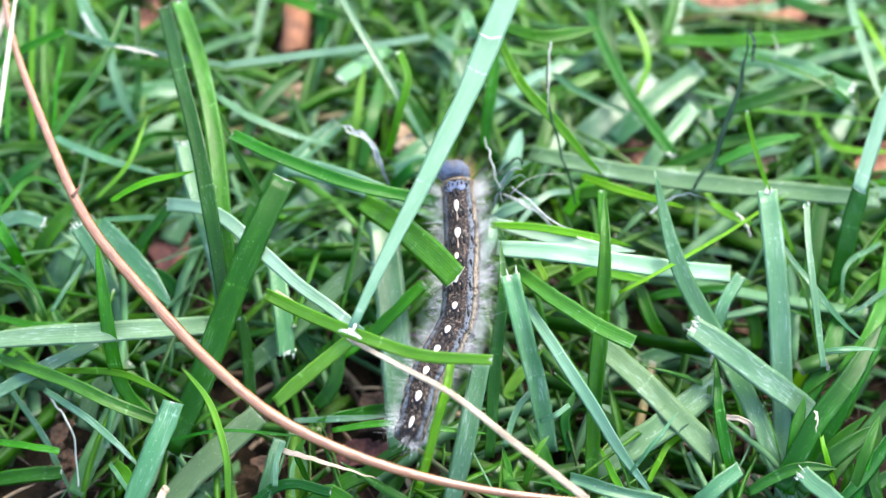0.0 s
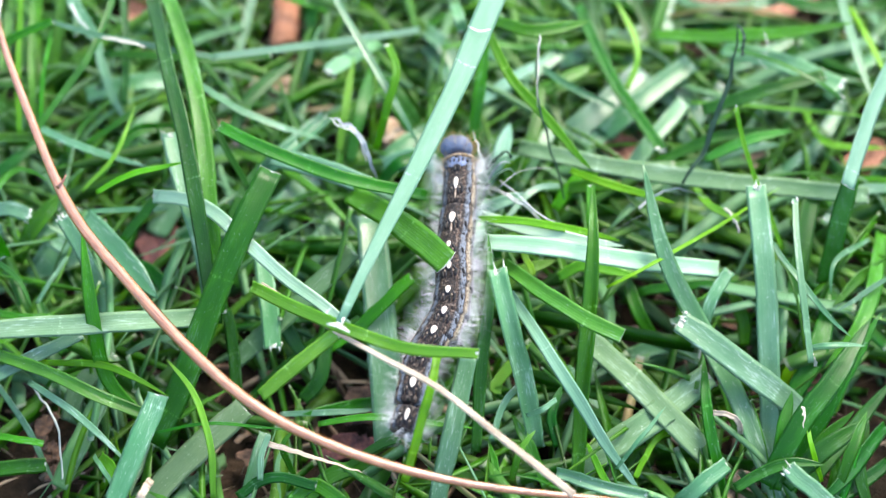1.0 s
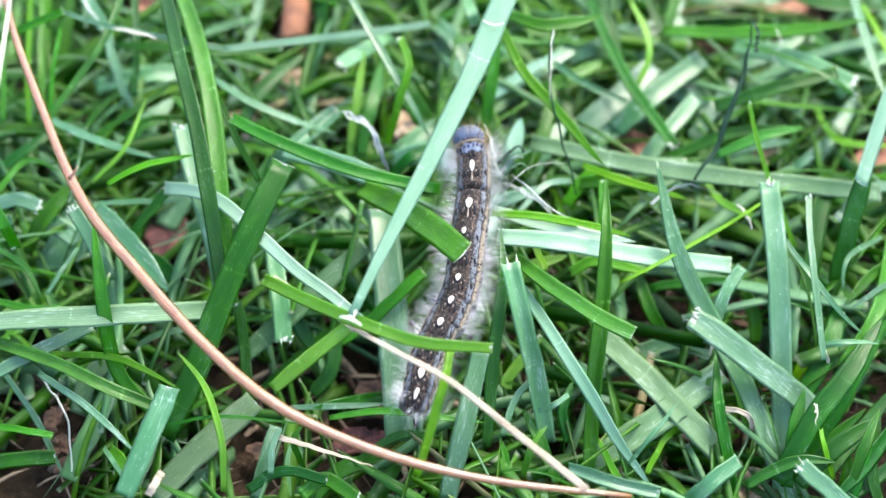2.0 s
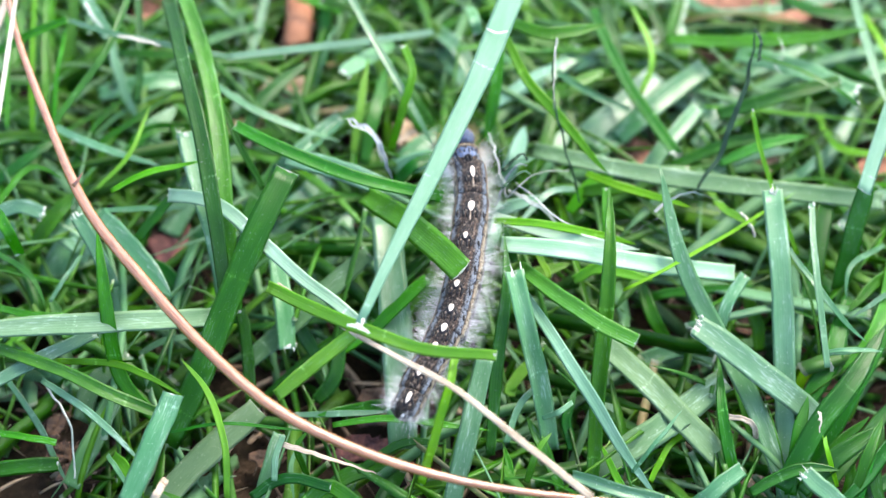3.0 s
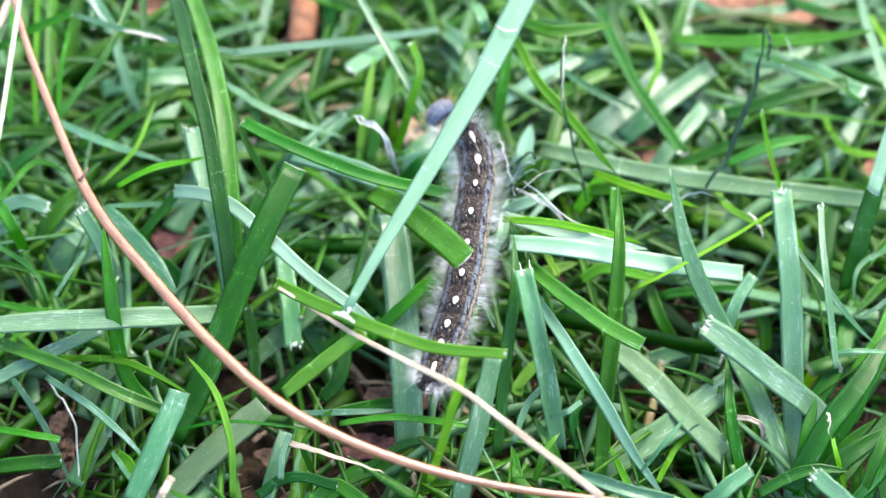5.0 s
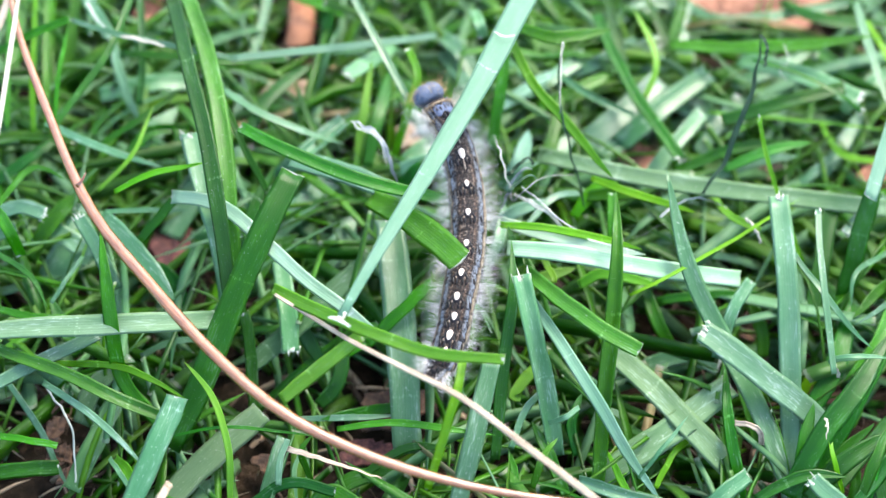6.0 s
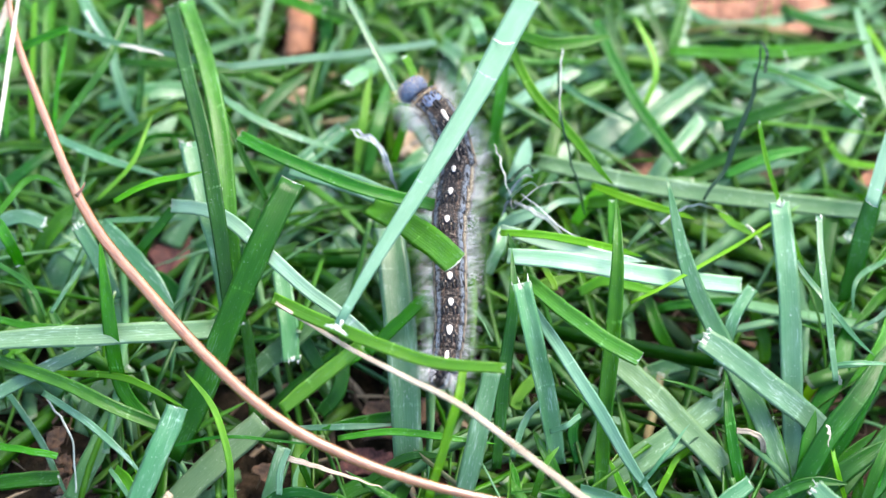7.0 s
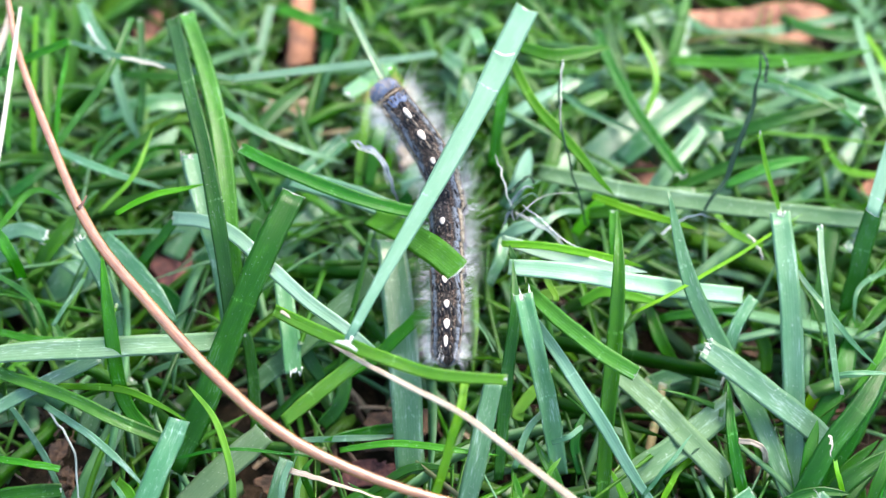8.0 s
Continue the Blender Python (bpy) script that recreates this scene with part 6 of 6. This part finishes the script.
    walk(body[7], [
        (0.0, pose(-0.00228, -0.01816, 0.02513, 5.8, 0, -20.2)),
        (0.5, pose(-0.00198, -0.01790, 0.02513, 5.5, 0, -22.7)),
        (1.0, pose(-0.00117, -0.01647, 0.02513, 5.1, 0, -19.8)),
        (1.5, pose(-0.00149, -0.01692, 0.02513, 5.1, 0, -17.6)),
        (2.8, pose(-0.00196, -0.01500, 0.02513, 5.7, 0, -24.0)),
        (3.0, pose(-0.00158, -0.01517, 0.02513, 5.9, 0, -26.7)),
        (3.5, pose(-0.00053, -0.01321, 0.02513, 5.8, 0, -19.8)),
        (4.0, pose(-0.00093, -0.01294, 0.02513, 5.2, 0, -15.9)),
        (4.2, pose(-0.00111, -0.01256, 0.02513, 4.9, 0, -16.4)),
        (5.3, pose(-0.00099, -0.01152, 0.02513, 6.6, -3, -17.4)),
        (5.5, pose(-0.00112, -0.01111, 0.02513, 6.8, -3, -15.2)),
        (6.0, pose(0.00027, -0.00972, 0.02513, 7.4, -3, -9.6)),
        (6.5, pose(-0.00024, -0.00781, 0.02513, 6.7, -3, -6.4)),
        (7.0, pose(-0.00038, -0.00606, 0.02513, 5.2, 0, -0.1)),
        (7.5, pose(-0.00029, -0.00630, 0.02513, 4.6, -2, 0.7)),
        (8.0, pose(-0.00100, -0.00444, 0.02513, 6.5, -4, 2.3)),
    ])
    walk(body[8], [
        (0.0, pose(-0.00329, -0.02177, 0.02475, 5.8, 0, -14.6)),
        (0.5, pose(-0.00303, -0.02143, 0.02475, 5.6, 0, -14.0)),
        (1.0, pose(-0.00218, -0.02067, 0.02475, 4.9, 0, -11.2)),
        (1.5, pose(-0.00223, -0.02068, 0.02475, 6.5, 0, -10.2)),
        (2.8, pose(-0.00364, -0.01890, 0.02475, 5.2, 0, -21.0)),
        (3.0, pose(-0.00350, -0.01876, 0.02475, 5.3, 0, -24.7)),
        (3.5, pose(-0.00192, -0.01700, 0.02475, 5.0, 0, -17.1)),
        (4.0, pose(-0.00217, -0.01687, 0.02475, 4.8, 0, -17.1)),
        (4.2, pose(-0.00230, -0.01660, 0.02475, 4.9, 0, -15.4)),
        (5.3, pose(-0.00195, -0.01424, 0.02475, 7.1, 0, -15.7)),
        (5.5, pose(-0.00190, -0.01389, 0.02475, 7.1, 0, -13.6)),
        (6.0, pose(-0.00049, -0.01242, 0.02475, 8.1, 0, -14.1)),
        (6.5, pose(-0.00073, -0.01111, 0.02475, 6.5, 0, -7.0)),
        (7.0, pose(-0.00057, -0.01030, 0.02475, 5.3, 0, -3.9)),
        (7.5, pose(-0.00041, -0.01050, 0.02475, 5.6, 0, -2.8)),
        (8.0, pose(-0.00115, -0.00737, 0.02475, 7.9, 0, -1.2)),
    ])
    walk(body[9], [
        (0.0, pose(-0.00415, -0.02535, 0.02438, 7.2, 0, -18.3)),
        (0.5, pose(-0.00382, -0.02528, 0.02438, 6.9, 0, -18.0)),
        (1.0, pose(-0.00289, -0.02513, 0.02438, 6.0, 0, -13.8)),
        (1.5, pose(-0.00267, -0.02342, 0.02438, 9.0, 0, -16.4)),
        (2.8, pose(-0.00491, -0.02267, 0.02438, 6.7, 0, -22.5)),
        (3.0, pose(-0.00495, -0.02248, 0.02438, 6.5, 0, -24.1)),
        (3.5, pose(-0.00304, -0.02137, 0.02438, 5.8, 0, -17.5)),
        (4.0, pose(-0.00353, -0.02140, 0.02438, 5.5, 0, -19.0)),
        (4.2, pose(-0.00345, -0.02107, 0.02438, 5.6, 0, -16.2)),
        (5.3, pose(-0.00275, -0.01731, 0.02438, 8.6, 0, -16.9)),
        (5.5, pose(-0.00267, -0.01697, 0.02438, 8.5, 0, -15.3)),
        (6.0, pose(-0.00116, -0.01484, 0.02438, 8.8, 0, -20.9)),
        (6.5, pose(-0.00117, -0.01431, 0.02438, 7.2, 0, -10.2)),
        (7.0, pose(-0.00093, -0.01416, 0.02438, 6.5, 0, -6.4)),
        (7.5, pose(-0.00075, -0.01394, 0.02438, 7.5, 0, -6.3)),
        (8.0, pose(-0.00128, -0.00983, 0.02438, 8.7, 0, 0.2)),
    ])
    walk(tail, [
        (0.0, pose(-0.00459, -0.02571, 0.02423, 14.9, 0, -50.3)),
        (0.5, pose(-0.00438, -0.02558, 0.02423, 13.4, 0, -62.2)),
        (1.0, pose(-0.00337, -0.02552, 0.02423, 13.5, 0, -51.3)),
        (1.5, pose(-0.00317, -0.02388, 0.02423, 12.4, 0, -48.0)),
        (2.8, pose(-0.00536, -0.02305, 0.02423, 14.2, 0, -49.3)),
        (3.0, pose(-0.00539, -0.02297, 0.02423, 12.8, 0, -42.4)),
        (3.5, pose(-0.00348, -0.02195, 0.02423, 11.6, 0, -36.6)),
        (4.0, pose(-0.00393, -0.02199, 0.02423, 11.9, 0, -34.4)),
        (4.2, pose(-0.00379, -0.02172, 0.02423, 11.5, 0, -27.4)),
        (5.3, pose(-0.00337, -0.01838, 0.02423, 23.4, 0, -38.8)),
        (5.5, pose(-0.00323, -0.01824, 0.02423, 23.8, 0, -27.1)),
        (6.0, pose(-0.00222, -0.01680, 0.02423, 9.0, 0, -35.4)),
        (6.5, pose(-0.00211, -0.01650, 0.02423, 8.9, 0, -18.5)),
        (7.0, pose(-0.00168, -0.01601, 0.02423, 11.5, 0, -12.0)),
        (7.5, pose(-0.00117, -0.01510, 0.02423, 16.0, 0, -10.7)),
        (8.0, pose(-0.00114, -0.01078, 0.02423, 8.9, 0, 8.8)),
    ])
    walk(draped_blade, [
        (0, pose(0.00697, 0.03198, 0.03900, 0, 0, 0.00)),
        (0.5, pose(0.00697, 0.03198, 0.03900, 0, 0, 0.60)),
        (1, pose(0.00697, 0.03198, 0.03900, 0, 0, 0.37)),
        (1.5, pose(0.00697, 0.03198, 0.03900, 0, 0, -0.00)),
        (3, pose(0.00697, 0.03198, 0.03900, 0, 0, 0.69)),
        (3.5, pose(0.00697, 0.03198, 0.03900, 0, 0, 0.58)),
        (4, pose(0.00697, 0.03198, 0.03900, 0, 0, 0.33)),
        (5.5, pose(0.00697, 0.03198, 0.03900, 0, 0, -4.00)),
        (6, pose(0.00697, 0.03198, 0.03900, 0, 0, -3.44)),
        (6.5, pose(0.00697, 0.03198, 0.03900, 0, 0, -3.52)),
        (7, pose(0.00697, 0.03198, 0.03900, 0, 0, -3.92)),
        (7.5, pose(0.00697, 0.03198, 0.03900, 0, 0, -3.79)),
        (8, pose(0.00697, 0.03198, 0.03900, 0, 0, -2.58)),
    ])
    walk(nudged_blade, [
        (0, pose(-0.00897, 0.02662, 0.01800, 0, 0, 0.00)),
        (5.5, pose(-0.00897, 0.02662, 0.01800, 0, 0, 0.00)),
        (7, pose(-0.00917, 0.02662, 0.01800, 0, 0, 1.00)),
        (7.5, pose(-0.00957, 0.02662, 0.01800, 0, 0, 2.00)),
        (8, pose(-0.01057, 0.02642, 0.01800, 0, 0, 5.00)),
    ])
    walk(leaning_blade, [
        (0, pose(-0.01744, 0.05208, 0.03000, 0, 0, 0.00)),
        (5, pose(-0.01744, 0.05208, 0.03000, 0, 0, 0.00)),
        (6, pose(-0.01744, 0.05208, 0.03000, 0, 0, -1.00)),
        (7, pose(-0.01744, 0.05208, 0.03000, 0, 0, -2.00)),
        (8, pose(-0.01744, 0.05208, 0.03000, 0, 0, -3.00)),
    ])
    walk(swaying_blade, [
        (0, pose(0.01075, 0.00251, 0.02100, 0, 0, 0.00)),
        (0.5, pose(0.01075, 0.00251, 0.02100, 0, 0, 0.76)),
        (1, pose(0.01075, 0.00251, 0.02100, 0, 0, 0.86)),
        (1.5, pose(0.01075, 0.00251, 0.02100, 0, 0, 0.14)),
        (3, pose(0.01075, 0.00251, 0.02100, 0, 0, -0.59)),
        (3.5, pose(0.01075, 0.00251, 0.02100, 0, 0, -1.23)),
        (4, pose(0.01075, 0.00251, 0.02100, 0, 0, -3.12)),
        (5.5, pose(0.01075, 0.00251, 0.02100, 0, 0, -2.70)),
        (6, pose(0.01075, 0.00251, 0.02100, 0, 0, -2.87)),
        (6.5, pose(0.01075, 0.00251, 0.02100, 0, 0, -3.92)),
        (7, pose(0.01075, 0.00251, 0.02100, 0, 0, -3.46)),
        (7.5, pose(0.01075, 0.00251, 0.02100, 0, 0, -3.36)),
        (8, pose(0.01075, 0.00251, 0.02100, 0, 0, -5.89)),
    ])
    walk(nodding_blade, [(t, pose(-0.0125, 0.0146, 0.0220, rx, 0, rz)) for t, rx, rz in (
        (0, 0, 0), (0.5, -0.6, 0.2), (1, -2.2, 1.5), (1.5, -3.8, 3.2), (3, -0.4, 0.4), (3.5, -1.6, 0.6), (4, -3.6, 0), (5.5, -5.4, -2.9),
        (6, -6.8, -3.2), (6.5, -8.4, -3.8), (7, -9.8, -5.2), (7.5, -11.2, -6.5), (8, -11.0, -4.8))])
    walk(dry_straw, [
        (0, pose(0.01826, -0.03655, 0.02700, 0, 0, 0.00)),
        (4.2, pose(0.01826, -0.03655, 0.02700, 0, 0, 0.20)),
        (5.3, pose(0.01826, -0.03655, 0.02700, 0, 0, 2.00)),
        (6, pose(0.01826, -0.03655, 0.02700, 0, 0, 2.00)),
        (7, pose(0.01826, -0.03655, 0.02700, 0, 0, 1.80)),
        (7.5, pose(0.01826, -0.03655, 0.02700, 0, 0, 1.50)),
        (8, pose(0.01826, -0.03655, 0.02700, 0, 0, 0.90)),
    ])


motions()
